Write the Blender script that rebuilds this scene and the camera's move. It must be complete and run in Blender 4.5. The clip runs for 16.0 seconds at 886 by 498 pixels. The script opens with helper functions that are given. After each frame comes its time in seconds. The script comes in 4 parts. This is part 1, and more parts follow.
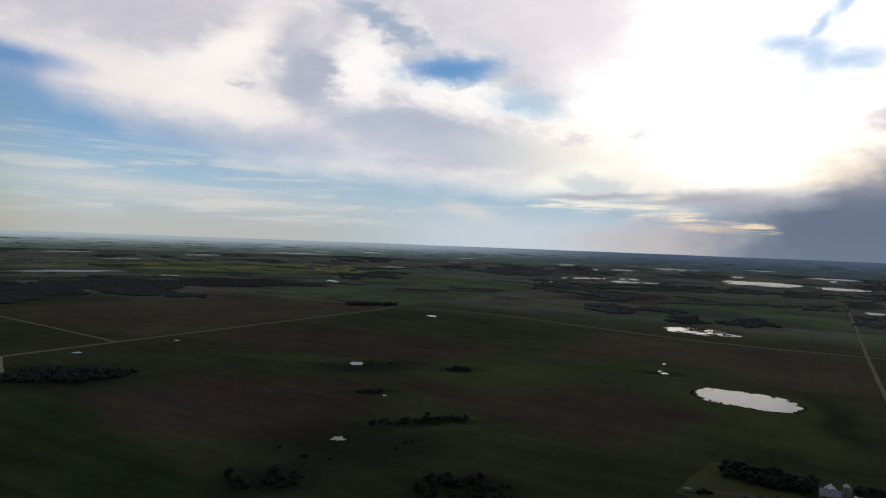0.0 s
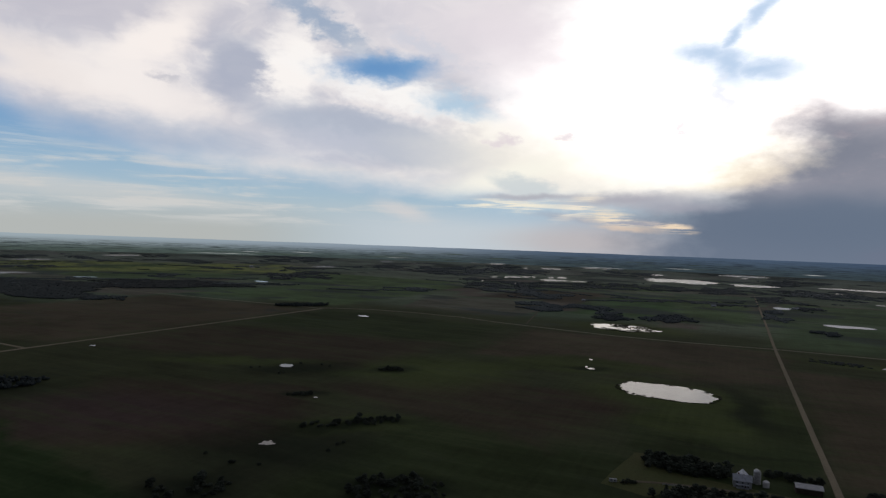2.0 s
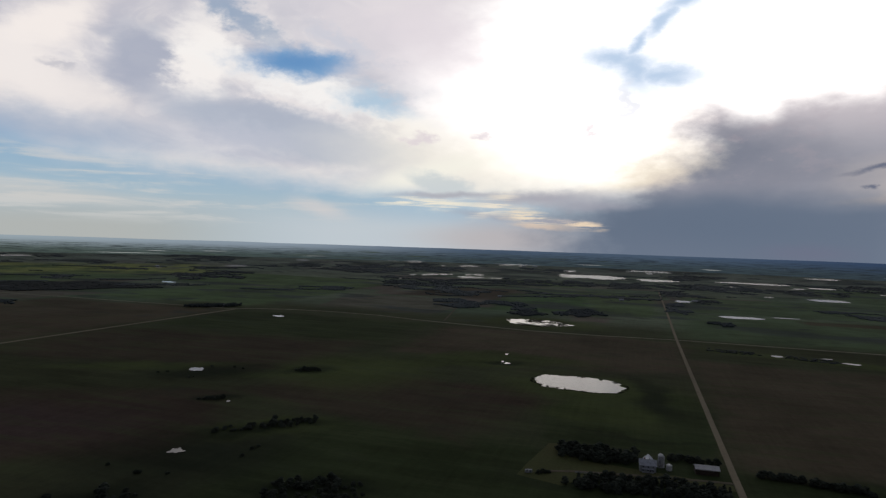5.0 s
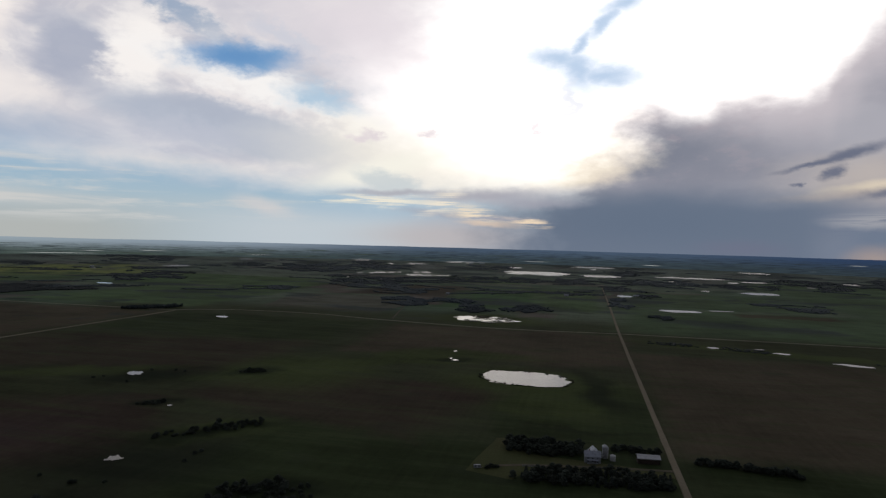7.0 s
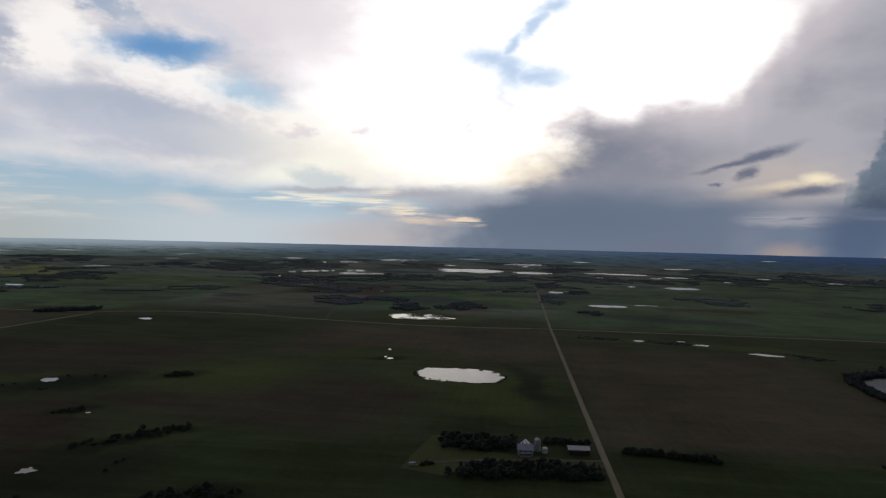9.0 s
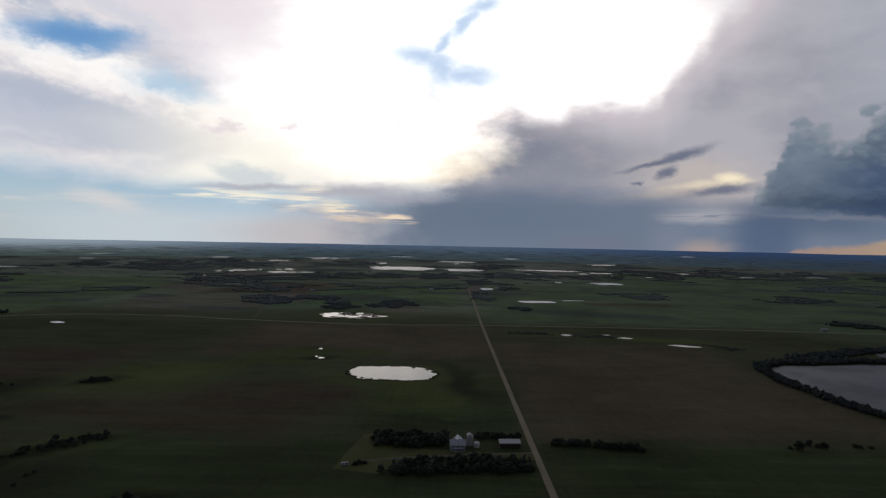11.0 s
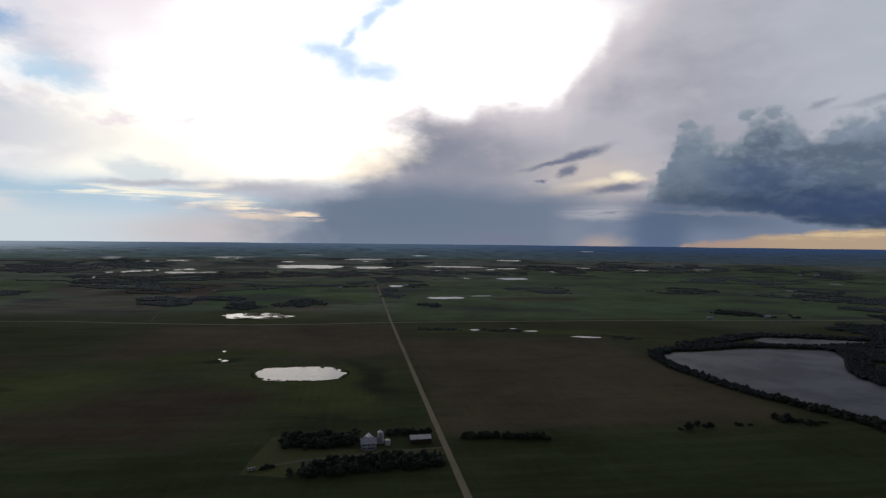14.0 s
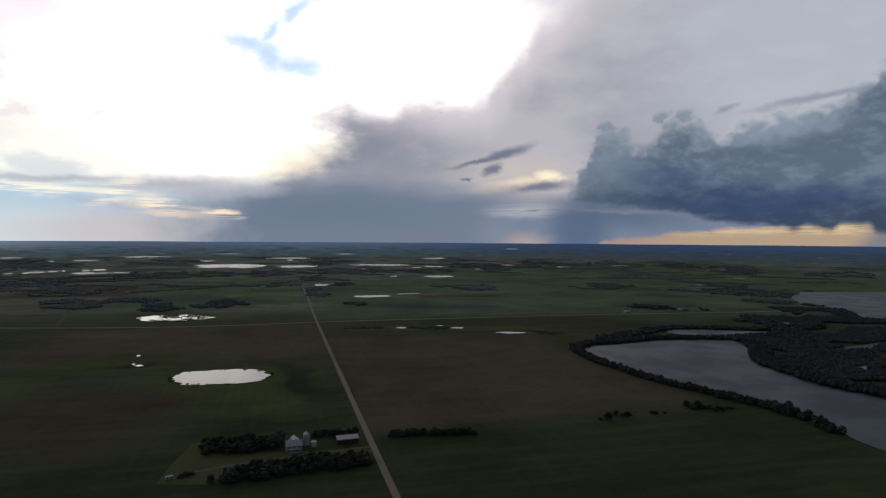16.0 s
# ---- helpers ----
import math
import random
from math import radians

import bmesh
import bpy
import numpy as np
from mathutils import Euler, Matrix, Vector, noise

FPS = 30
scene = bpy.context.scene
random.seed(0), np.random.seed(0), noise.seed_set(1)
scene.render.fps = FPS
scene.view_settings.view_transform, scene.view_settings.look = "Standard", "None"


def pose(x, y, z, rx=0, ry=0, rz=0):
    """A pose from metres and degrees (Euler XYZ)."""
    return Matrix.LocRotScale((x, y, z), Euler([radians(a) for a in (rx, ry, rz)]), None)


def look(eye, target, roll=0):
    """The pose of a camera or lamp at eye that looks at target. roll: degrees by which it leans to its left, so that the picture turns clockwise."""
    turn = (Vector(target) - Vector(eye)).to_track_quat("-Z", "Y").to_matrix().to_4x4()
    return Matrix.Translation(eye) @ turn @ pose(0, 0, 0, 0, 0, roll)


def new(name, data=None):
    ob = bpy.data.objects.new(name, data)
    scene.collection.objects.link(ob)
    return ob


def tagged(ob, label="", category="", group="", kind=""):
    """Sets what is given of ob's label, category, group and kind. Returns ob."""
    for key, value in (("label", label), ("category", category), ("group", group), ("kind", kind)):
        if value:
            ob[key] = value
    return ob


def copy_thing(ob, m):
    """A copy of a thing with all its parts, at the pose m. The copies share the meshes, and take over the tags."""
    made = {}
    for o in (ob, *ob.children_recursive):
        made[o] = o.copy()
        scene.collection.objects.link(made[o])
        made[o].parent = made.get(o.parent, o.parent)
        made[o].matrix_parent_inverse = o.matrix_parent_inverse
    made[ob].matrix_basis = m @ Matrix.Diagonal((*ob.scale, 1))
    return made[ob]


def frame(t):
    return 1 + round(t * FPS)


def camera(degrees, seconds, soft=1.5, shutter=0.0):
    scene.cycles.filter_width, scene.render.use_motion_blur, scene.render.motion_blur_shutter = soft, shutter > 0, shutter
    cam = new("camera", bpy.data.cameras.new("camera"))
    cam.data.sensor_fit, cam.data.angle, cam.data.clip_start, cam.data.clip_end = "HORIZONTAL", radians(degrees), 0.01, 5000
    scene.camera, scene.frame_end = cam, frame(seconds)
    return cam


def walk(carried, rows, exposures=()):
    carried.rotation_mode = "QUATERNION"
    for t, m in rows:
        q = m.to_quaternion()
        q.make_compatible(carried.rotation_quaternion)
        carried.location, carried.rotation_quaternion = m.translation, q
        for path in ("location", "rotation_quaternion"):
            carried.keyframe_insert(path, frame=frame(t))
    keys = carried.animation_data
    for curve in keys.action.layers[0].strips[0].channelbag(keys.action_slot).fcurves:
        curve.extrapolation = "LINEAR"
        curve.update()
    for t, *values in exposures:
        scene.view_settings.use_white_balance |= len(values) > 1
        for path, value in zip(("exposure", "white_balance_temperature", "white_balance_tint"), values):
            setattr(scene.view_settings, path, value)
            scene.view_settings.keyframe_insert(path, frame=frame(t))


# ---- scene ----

EYE = 180.0  # the drone hovers here and turns in place

cam = camera(70.6, 16.0, soft=1.3)


def turned(yaw, pitch, roll):
    return pose(0, 0, EYE, 0, 0, yaw) @ pose(0, 0, 0, 90 + pitch) @ pose(0, 0, 0, 0, 0, roll)


PATH = [  # seconds, yaw, pitch, lean
    (0.0, 30.96, -0.65, 2.16),
    (0.5, 29.33, -0.60, 2.17),
    (1.0, 27.66, -0.54, 2.14),
    (1.5, 26.25, -0.50, 2.09),
    (2.0, 24.76, -0.47, 2.12),
    (2.5, 23.41, -0.44, 2.05),
    (3.0, 22.09, -0.40, 2.01),
    (3.5, 20.85, -0.39, 1.96),
    (4.0, 19.72, -0.40, 1.97),
    (6.5, 13.60, -0.46, 1.63),
    (7.0, 12.47, -0.49, 1.56),
    (7.5, 10.95, -0.53, 1.52),
    (8.0, 9.47, -0.53, 1.45),
    (8.5, 8.01, -0.55, 1.39),
    (9.0, 6.46, -0.53, 1.37),
    (11.5, -1.30, -0.63, 1.01),
    (12.0, -2.75, -0.65, 0.91),
    (12.5, -4.10, -0.70, 0.85),
    (13.0, -5.45, -0.69, 0.80),
    (13.5, -6.76, -0.74, 0.69),
    (14.0, -8.12, -0.77, 0.60),
    (14.5, -9.63, -0.82, 0.57),
    (15.0, -11.33, -0.83, 0.52),
    (15.5, -13.20, -0.87, 0.43),
    (16.0, -14.85, -0.91, 0.39),
]
EXPOSURES = [(0.0, -0.02), (4.0, -0.14), (8.0, -0.10), (12.0, 0.0), (16.0, 0.14)]
walk(cam, [(t, turned(yaw, pitch, roll)) for t, yaw, pitch, roll in PATH], EXPOSURES)
scene.view_settings.exposure = 0.0


# ---- world: evening storm sky ----
class Sock:
    """A node socket with arithmetic."""

    tree = None

    def __init__(self, socket):
        self.socket = socket

    def op(self, kind, other=None, third=None):
        node = Sock.tree.nodes.new("ShaderNodeMath")
        node.operation = kind
        for i, value in enumerate((self, other, third)):
            if value is None:
                continue
            if isinstance(value, Sock):
                Sock.tree.links.new(value.socket, node.inputs[i])
            else:
                node.inputs[i].default_value = value
        return Sock(node.outputs[0])

    def __add__(self, other):
        return self.op("ADD", other)

    def __sub__(self, other):
        return self.op("SUBTRACT", other)

    def __mul__(self, other):
        return self.op("MULTIPLY", other)

    def flip(self):
        return (self * -1.0) + 1.0

    def step(self, low, high):
        """Smooth 0 to 1 as the value goes from low to high (low may be the larger)."""
        node = Sock.tree.nodes.new("ShaderNodeMapRange")
        node.interpolation_type, node.clamp = "SMOOTHSTEP", False
        Sock.tree.links.new(self.socket, node.inputs["Value"])
        node.inputs["From Min"].default_value, node.inputs["From Max"].default_value = low, high
        return Sock(node.outputs[0])

    def ramp(self, *stops):
        """A curve through (place, height) stops."""
        lo, hi = stops[0][0], stops[-1][0]
        base, top = min(h for _, h in stops), max(h for _, h in stops)
        node = Sock.tree.nodes.new("ShaderNodeValToRGB")
        node.color_ramp.interpolation = "EASE"
        x = (self - lo) * (1 / (hi - lo))
        Sock.tree.links.new(x.socket, node.inputs[0])
        keys = node.color_ramp.elements
        for i, (place, height) in enumerate(stops):
            at, grey = (place - lo) / (hi - lo), (height - base) / max(top - base, 1e-6)
            key = keys[i] if i < 2 else keys.new(at)
            if i == 1 and len(stops) > 2:
                key.position = at
            key.position = at
            key.color = (grey, grey, grey, grey)
        return Sock(node.outputs[1]) * (top - base) + base


def xyz(x, y, z=0.0):
    node = Sock.tree.nodes.new("ShaderNodeCombineXYZ")
    for i, value in enumerate((x, y, z)):
        if isinstance(value, Sock):
            Sock.tree.links.new(value.socket, node.inputs[i])
        else:
            node.inputs[i].default_value = value
    return Sock(node.outputs[0])


def fbm(vector, scale, detail=5.0, rough=0.55, distort=0.0):
    node = Sock.tree.nodes.new("ShaderNodeTexNoise")
    Sock.tree.links.new(vector.socket, node.inputs["Vector"])
    node.inputs["Scale"].default_value, node.inputs["Detail"].default_value = scale, detail
    node.inputs["Roughness"].default_value, node.inputs["Distortion"].default_value = rough, distort
    return Sock(node.outputs[0])


def tint(under, over, factor):
    node = Sock.tree.nodes.new("ShaderNodeMix")
    node.data_type = "RGBA"
    for i, value in ((0, factor), (6, under), (7, over)):
        if isinstance(value, Sock):
            Sock.tree.links.new(value.socket, node.inputs[i])
        else:
            node.inputs[i].default_value = value if i == 0 else (*value, 1)
    return Sock(node.outputs[2])


def oval(spot, a, e, ra, re, turn=0.0, soft=0.4):
    """A soft-edged oval round the place a, e; spot is a pair of sockets."""
    x, y = spot
    c, s = math.cos(radians(turn)), math.sin(radians(turn))
    u = x.op("MULTIPLY_ADD", c / ra, y.op("MULTIPLY_ADD", s / ra, -(a * c + e * s) / ra))
    w = y.op("MULTIPLY_ADD", c / re, x.op("MULTIPLY_ADD", -s / re, (a * s - e * c) / re))
    return u.op("MULTIPLY_ADD", u, w * w).op("SQRT").step(1 + soft, max(0.0, 1 - soft))


def rgb(red, green, blue):
    """Linear light from display values of 0 to 255."""
    return tuple(c / 3294.6 if c < 10.3 else ((c / 255 + 0.055) / 1.055) ** 2.4 for c in (red, green, blue))


SUN_SIDE, SUN_HIGH = 2.0, 17.0  # azimuth to the right of north, elevation


def storm_sky():
    world = bpy.data.worlds.new("evening_sky")
    scene.world = world
    world.use_nodes = True
    tree = Sock.tree = world.node_tree
    tree.nodes.clear()
    out = tree.nodes.new("ShaderNodeOutputWorld")
    back = tree.nodes.new("ShaderNodeBackground")
    tree.links.new(back.outputs[0], out.inputs[0])

    place = tree.nodes.new("ShaderNodeTexCoord")
    clear = tree.nodes.new("ShaderNodeTexSky")
    clear.sky_type, clear.sun_disc = "NISHITA", False
    clear.sun_elevation, clear.sun_rotation = radians(SUN_HIGH), radians(SUN_SIDE)
    clear.air_density, clear.dust_density, clear.ozone_density = 1.0, 0.6, 1.5

    split = tree.nodes.new("ShaderNodeSeparateXYZ")
    tree.links.new(place.outputs["Generated"], split.inputs[0])
    dx, dy, dz = (Sock(o) for o in split.outputs)
    a = dx.op("ARCTAN2", dy) * (180 / math.pi)
    e = dz.op("ARCSINE") * (180 / math.pi)

    flat = xyz(a * 0.1, e * 0.2)
    big = fbm(flat, 0.8, 4, 0.55)
    low = fbm(xyz(a * 0.1, e * 0.2, 7.3), 0.9, 4, 0.55)
    mid = fbm(xyz(a * 0.1, e * 0.2, 1.4), 3.0, 5, 0.58)
    mid_up = fbm(xyz(a * 0.1, e * 0.2, 9.6), 3.0, 5, 0.58)
    fine = fbm(xyz(a * 0.1, e * 0.16, 3.1), 8.0, 6, 0.62)
    streak = fbm(xyz(a * 0.05, e * 0.5, 1.7), 2.2, 5, 0.6, 0.4)
    thready = fbm(xyz(a * 0.08, e * 1.3, 6.2), 3.0, 5, 0.6, 0.5)
    mottle = fbm(xyz(a * 0.16, e * 0.34, 5.5), 2.2, 6, 0.62)
    curl = fbm(xyz(a * 0.12, e * 0.24, 2.4), 2.0, 5, 0.52, 0.8)
    sway, lift, roll_a, roll_e, crisp = big - 0.5, low - 0.5, mid - 0.5, mid_up - 0.5, fine - 0.5
    v = (a + sway * 4.0 + roll_a * 4.0 + crisp * 0.7, e + lift * 1.6 + roll_e * 2.0 + crisp * 0.4)     # ragged edges
    torn = (a + roll_a * 5.0 + crisp * 2.6, e + roll_e * 2.4 + crisp * 1.5)
    gentle = (a + roll_a * 2.5 + crisp * 1.2, e + roll_e * 0.8 + crisp * 0.4)
    calm = (a + sway * 3.0 + crisp * 0.8, e + lift * 0.8 + crisp * 0.4)

    # pale haze low over the plain, cooler under the clouds
    col = tint(rgb(150, 186, 212), rgb(92, 142, 200), e.step(3.0, 16.0))
    col = tint(col, rgb(124, 164, 204), oval(calm, -65, 8.5, 17, 4.0, 0, 0.8) * 0.8)
    col = tint(col, rgb(160, 188, 209), e.step(9.0, 5.0) * a.step(-18, -40) * 0.85)
    col = tint(col, rgb(176, 196, 207), e.step(6.0, 2.6) * a.step(-16, -34) * 0.85)
    col = tint(col, rgb(184, 187, 184), e.step(4.2, 0.4) * a.step(-24, -46) * 0.95)
    col = tint(col, rgb(202, 210, 216), e.step(4.5, 1.0) * a.step(-42, -26) * 0.9)
    # thin streaks of cirrus
    thin = streak.step(0.46, 0.70)
    col = tint(col, rgb(214, 214, 212), thin * e.step(8.5, 5.0) * e.step(0.6, 2.0) * a.step(-20, -34) * 0.75)
    col = tint(col, rgb(222, 224, 224), thready.step(0.5, 0.68) * oval(calm, -64, 6.6, 7, 1.6, 0, 0.8) * 0.3)
    col = tint(col, rgb(216, 212, 207), oval(calm, -56, 3.4, 12, 0.8, -3, 0.8) * 0.5)
    col = tint(col, rgb(222, 216, 214), oval(calm, -28.5, 2.9, 2.4, 0.6, -12, 0.8) * 0.6)

    # high bright deck with lilac-grey undersides
    rim = a.ramp((-90, 14), (-72, 13.2), (-66, 12.0), (-62, 10.2), (-57, 8.0), (-48, 6.4), (-38, 5.4), (-30, 4.9), (-22, 5.2), (-10, 4.8), (10, 4.6))
    deck = (e + lift * 2.4 + roll_e * 1.8 - rim).step(-1.5, 2.0)
    white = tint(rgb(212, 211, 219), rgb(238, 233, 234), big.step(0.36, 0.62))
    white = tint(white, rgb(190, 192, 206), curl.step(0.46, 0.64) * a.step(-14, -30) * 0.5)
    white = tint(white, rgb(250, 244, 240), curl.step(0.46, 0.36) * a.step(-14, -30) * 0.5)
    white = tint(white, rgb(198, 196, 207), oval(v, -58, 17.6, 14, 2.4, 2, 0.8) * 0.9)
    white = tint(white, rgb(182, 192, 209), oval(v, -53, 8.3, 15, 1.7, -4, 0.8) * 0.9)
    white = tint(white, rgb(206, 204, 214), oval(v, -64, 11.0, 5, 1.6, -6, 0.7) * 0.7)
    white = tint(white, rgb(242, 234, 231), oval(v, -56.5, 12.2, 10.5, 1.5, -9, 0.8) * 0.95)
    white = tint(white, rgb(253, 245, 241), oval(v, -49.8, 15.6, 4.6, 1.7, 48, 0.7))
    white = tint(white, rgb(250, 243, 240), oval(v, -51, 11.6, 4.6, 2.0, -14, 0.9) * 0.85)
    white = tint(white, rgb(174, 180, 198), oval(v, -43.6, 14.0, 2.6, 2.8, 22, 0.55) * 0.9)
    white = tint(white, rgb(178, 180, 194), oval(torn, -49.0, 12.7, 1.3, 0.35, -14, 0.8) * 0.5)
    white = tint(white, rgb(255, 250, 247), oval(torn, -38.9, 14.6, 2.1, 3.8, -6, 0.5))
    white = tint(white, rgb(182, 190, 206), oval(v, -31.0, 9.2, 11.0, 2.0, -9, 0.35) * 0.95)
    white = tint(white, rgb(200, 203, 216), oval(torn, -36.0, 8.6, 4.5, 1.0, -4, 0.8) * 0.7)
    white = tint(white, rgb(180, 187, 203), oval(torn, -34.0, 11.0, 4.5, 0.8, -12, 0.8) * 0.7)
    white = tint(white, rgb(184, 191, 207), oval(calm, -26.0, 8.4, 5.5, 0.8, -6, 0.8) * 0.6)
    white = tint(white, rgb(255, 252, 250), oval(torn, -29.5, 13.2, 10.0, 1.1, -13, 0.7))
    white = tint(white, rgb(255, 251, 247), oval(torn, -21.5, 10.6, 3.4, 0.8, -16, 0.7) * 0.9)
    white = tint(white, rgb(243, 235, 231), oval(calm, -36, 5.7, 12, 0.8, -3, 0.8) * 0.95)
    white = tint(white, rgb(228, 222, 228), oval(v, -24, 18.0, 9, 2.6, -18, 0.7) * 0.8)
    col = tint(col, white, deck)

    # the glare of the hidden sun
    col = tint(col, rgb(255, 249, 236), oval(v, -8, 7.8, 15, 3.4, 0, 0.8))
    col = tint(col, (1.78, 1.70, 1.64), oval(v, 2.5, 14.6, 20.0, 8.6, 0, 0.36))
    col = tint(col, rgb(234, 226, 232), oval(v, -18.5, 18.6, 5.5, 3.2, -24, 0.8) * 0.85)
    col = tint(col, rgb(255, 252, 240), oval(calm, -19.0, 6.4, 5.0, 0.9, 14, 0.8) * 0.9)
    col = tint(col, rgb(208, 216, 219), oval(v, -17.6, 5.7, 3.2, 0.75, -12, 0.5) * 0.85)
    for sa, se, ra in ((-13.5, 9.9, 1.1), (-19.6, 9.6, 1.0), (-4.0, 10.4, 0.7)):
        col = tint(col, rgb(226, 214, 222), oval(torn, sa, se, ra, 0.4, 0, 0.8) * 0.7)

    # openings of blue
    col = tint(col, rgb(132, 171, 211), oval(torn, -30.9, 15.3, 4.3, 1.2, 2, 0.7))
    col = tint(col, rgb(94, 144, 198), oval(calm, -31.0, 15.4, 2.8, 0.7, 2, 0.9) * 0.7)
    col = tint(col, rgb(172, 202, 226), oval(torn, -23.8, 12.5, 2.7, 1.05, -10, 0.95) * 0.85)
    col = tint(col, rgb(150, 170, 196), oval(torn, -36.6, 18.8, 4.6, 0.85, -24, 0.8) * 0.85)
    col = tint(col, rgb(210, 214, 226), oval(torn, -26.5, 17.2, 3.4, 0.5, -20, 0.8) * 0.6)
    col = tint(col, rgb(100, 146, 200), oval(calm, -66.8, 12.7, 4.6, 0.85, -3, 0.8) * 0.95)
    ragged = (a + roll_a * 3.4 + crisp * 0.7, e + roll_e * 1.6 + crisp * 0.5)
    tear = oval(ragged, -2.6, 16.4, 3.2, 1.1, -10, 0.95)
    for sa, se, ra, re, turn in ((1.8, 15.0, 3.5, 1.0, -4), (-0.8, 15.5, 2.8, 1.7, -35), (-0.6, 17.4, 1.8, 0.8, 50), (1.5, 19.2, 2.4, 0.85, 46), (3.0, 20.6, 2.2, 0.9, 15)):
        tear = tear.op("MAXIMUM", oval(ragged, sa, se, ra, re, turn, 0.95))
    col = tint(col, rgb(176, 203, 234), tear * 0.9)
    col = tint(col, rgb(222, 226, 238), oval(torn, -1.2, 12.6, 0.8, 1.5, 12, 0.8) * 0.7)

    # the storm: grey shield above, blue rain below
    jag = roll_a * 6.6 + crisp * 1.7
    top = (a + sway * 2.0).ramp((-2, 12.4), (1.4, 12.6), (3.0, 13.0), (5.7, 12.9), (7.2, 12.1), (9.6, 11.9), (11.5, 12.8), (16.5, 12.9), (18.6, 13.5), (20, 15.1), (21.8, 17.0), (23.9, 19.1), (30, 25), (60, 42))
    left = (e + lift * 1.0).ramp((-4, -8), (1.0, -6.8), (3.4, -5.6), (4.4, -4.0), (5.3, -1.2), (6.3, 1.2), (7.4, 2.2), (9.1, 3.3), (10.0, 1.8), (11.3, 2.5), (12.8, 1.4), (20, 1.4))
    over = top - e + roll_e * 2.0 + crisp * 0.5
    past = a - left + jag
    rain_side = e.step(5.4, 3.8)
    storm = over.step(-1.1, 1.9) * (past.step(-3.4, 5.4) * rain_side.flip() + past.step(-6.0, 6.0) * rain_side)
    # warm fringe where the light breaks over the cloud's edge
    col = tint(col, rgb(252, 239, 214), past.step(-6.0, 0.0) * (e + roll_e * 3.0).step(11.0, 7.0) * e.step(4.5, 6.0) * 0.85)
    col = tint(col, rgb(168, 174, 187), (e + lift * 1.6).step(4.4, 2.0) * (a + sway * 6.0).step(-20, -7) * 0.75)
    col = tint(col, rgb(196, 184, 182), oval(calm, -12, 0.6, 7, 1.2, 0, 0.8) * 0.6)
    grey = tint(rgb(152, 152, 164), rgb(176, 175, 184), low.step(0.34, 0.66))
    grey = tint(grey, rgb(174, 180, 190), a.step(24, 44) * e.step(5, 12) * 0.85)
    grey = tint(grey, rgb(190, 186, 196), curl.step(0.5, 0.68) * e.step(8, 13) * 0.15)
    grey = tint(grey, rgb(212, 203, 208), over.step(6.5, 0.0) * 0.85)
    grey = tint(grey, rgb(208, 192, 186), past.step(4.2, 0.0) * e.step(4.8, 6.4) * 0.8)
    grey = tint(grey, rgb(122, 128, 144), oval(v, 7.4, 8.3, 4.2, 2.4, 8, 0.9) * 0.9)
    grey = tint(grey, rgb(136, 139, 153), oval(v, 12.4, 7.2, 5.0, 2.4, 6, 0.9) * 0.7)
    grey = tint(grey, rgb(176, 164, 172), mottle.step(0.5, 0.66) * a.step(22, 8) * e.step(5.0, 7.0) * 0.3)
    grey = tint(grey, rgb(196, 186, 180), oval(v, 21.5, 5.8, 4.6, 1.9, 0, 0.9) * 0.8)
    grey = tint(grey, rgb(238, 222, 196), oval(gentle, 22.0, 5.2, 2.8, 0.32, 6, 0.9) * 0.7)
    grey = tint(grey, rgb(255, 240, 208), oval(gentle, 24.5, 5.75, 0.8, 0.4, 0, 0.9) * 0.85)
    grey = tint(grey, rgb(226, 206, 186), oval(calm, 19.0, 4.5, 3.0, 0.3, 4, 0.8) * 0.5)
    grey = tint(grey, rgb(110, 122, 141), (e + lift * 1.8 + roll_e * 0.8).step(6.2, 3.2) * a.step(24, 17))
    grey = tint(grey, rgb(114, 126, 146), e.step(4.6, 2.2) * a.step(16, 22))
    grey = tint(grey, rgb(102, 116, 136), oval(calm, 5, 2.4, 10, 1.8, 0, 0.9) * 0.75)
    grey = tint(grey, rgb(172, 172, 178), oval(calm, 23.0, 2.6, 3.3, 0.55, 2, 0.7) * 0.8)
    grey = tint(grey, rgb(110, 120, 142), thready.step(0.5, 0.66) * oval(calm, 23, 2.4, 4, 0.9, 2, 0.7) * 0.6)
    grey = tint(grey, rgb(82, 98, 126), oval(calm, 27.0, 1.0, 2.3, 2.4, 0, 0.7) * 0.85)
    grey = tint(grey, rgb(192, 168, 152), oval(calm, 22.6, -0.3, 1.6, 0.8, 0, 0.9) * 0.55)
    grey = tint(grey, rgb(116, 116, 138), oval(calm, 13, 0.2, 3, 0.6, 0, 0.9) * 0.4)
    col = tint(col, grey, storm)

    # grey and lit bars of cloud near the horizon
    for sa, se, ra, re, turn, deep in ((-17.0, 4.5, 4.0, 0.24, 2, 0.7), (-8.5, 4.5, 5.0, 0.55, 3, 0.85), (-4.5, 3.9, 3.5, 0.45, 0, 0.7), (-7.4, 2.4, 3.0, 0.3, -3, 0.7), (-13.0, 2.7, 3.0, 0.3, -4, 0.5)):
        col = tint(col, rgb(168, 167, 179), oval(gentle, sa, se, ra, re, turn, 0.9) * deep)
    bars = thready.step(0.42, 0.60)
    col = tint(col, rgb(252, 243, 222), oval(gentle, -19.0, 3.7, 4.8, 0.46, 0, 0.8) * bars * 0.9)
    col = tint(col, rgb(252, 240, 220), oval(gentle, -12.8, 3.8, 1.8, 0.7, 30, 0.8) * bars * 0.8)
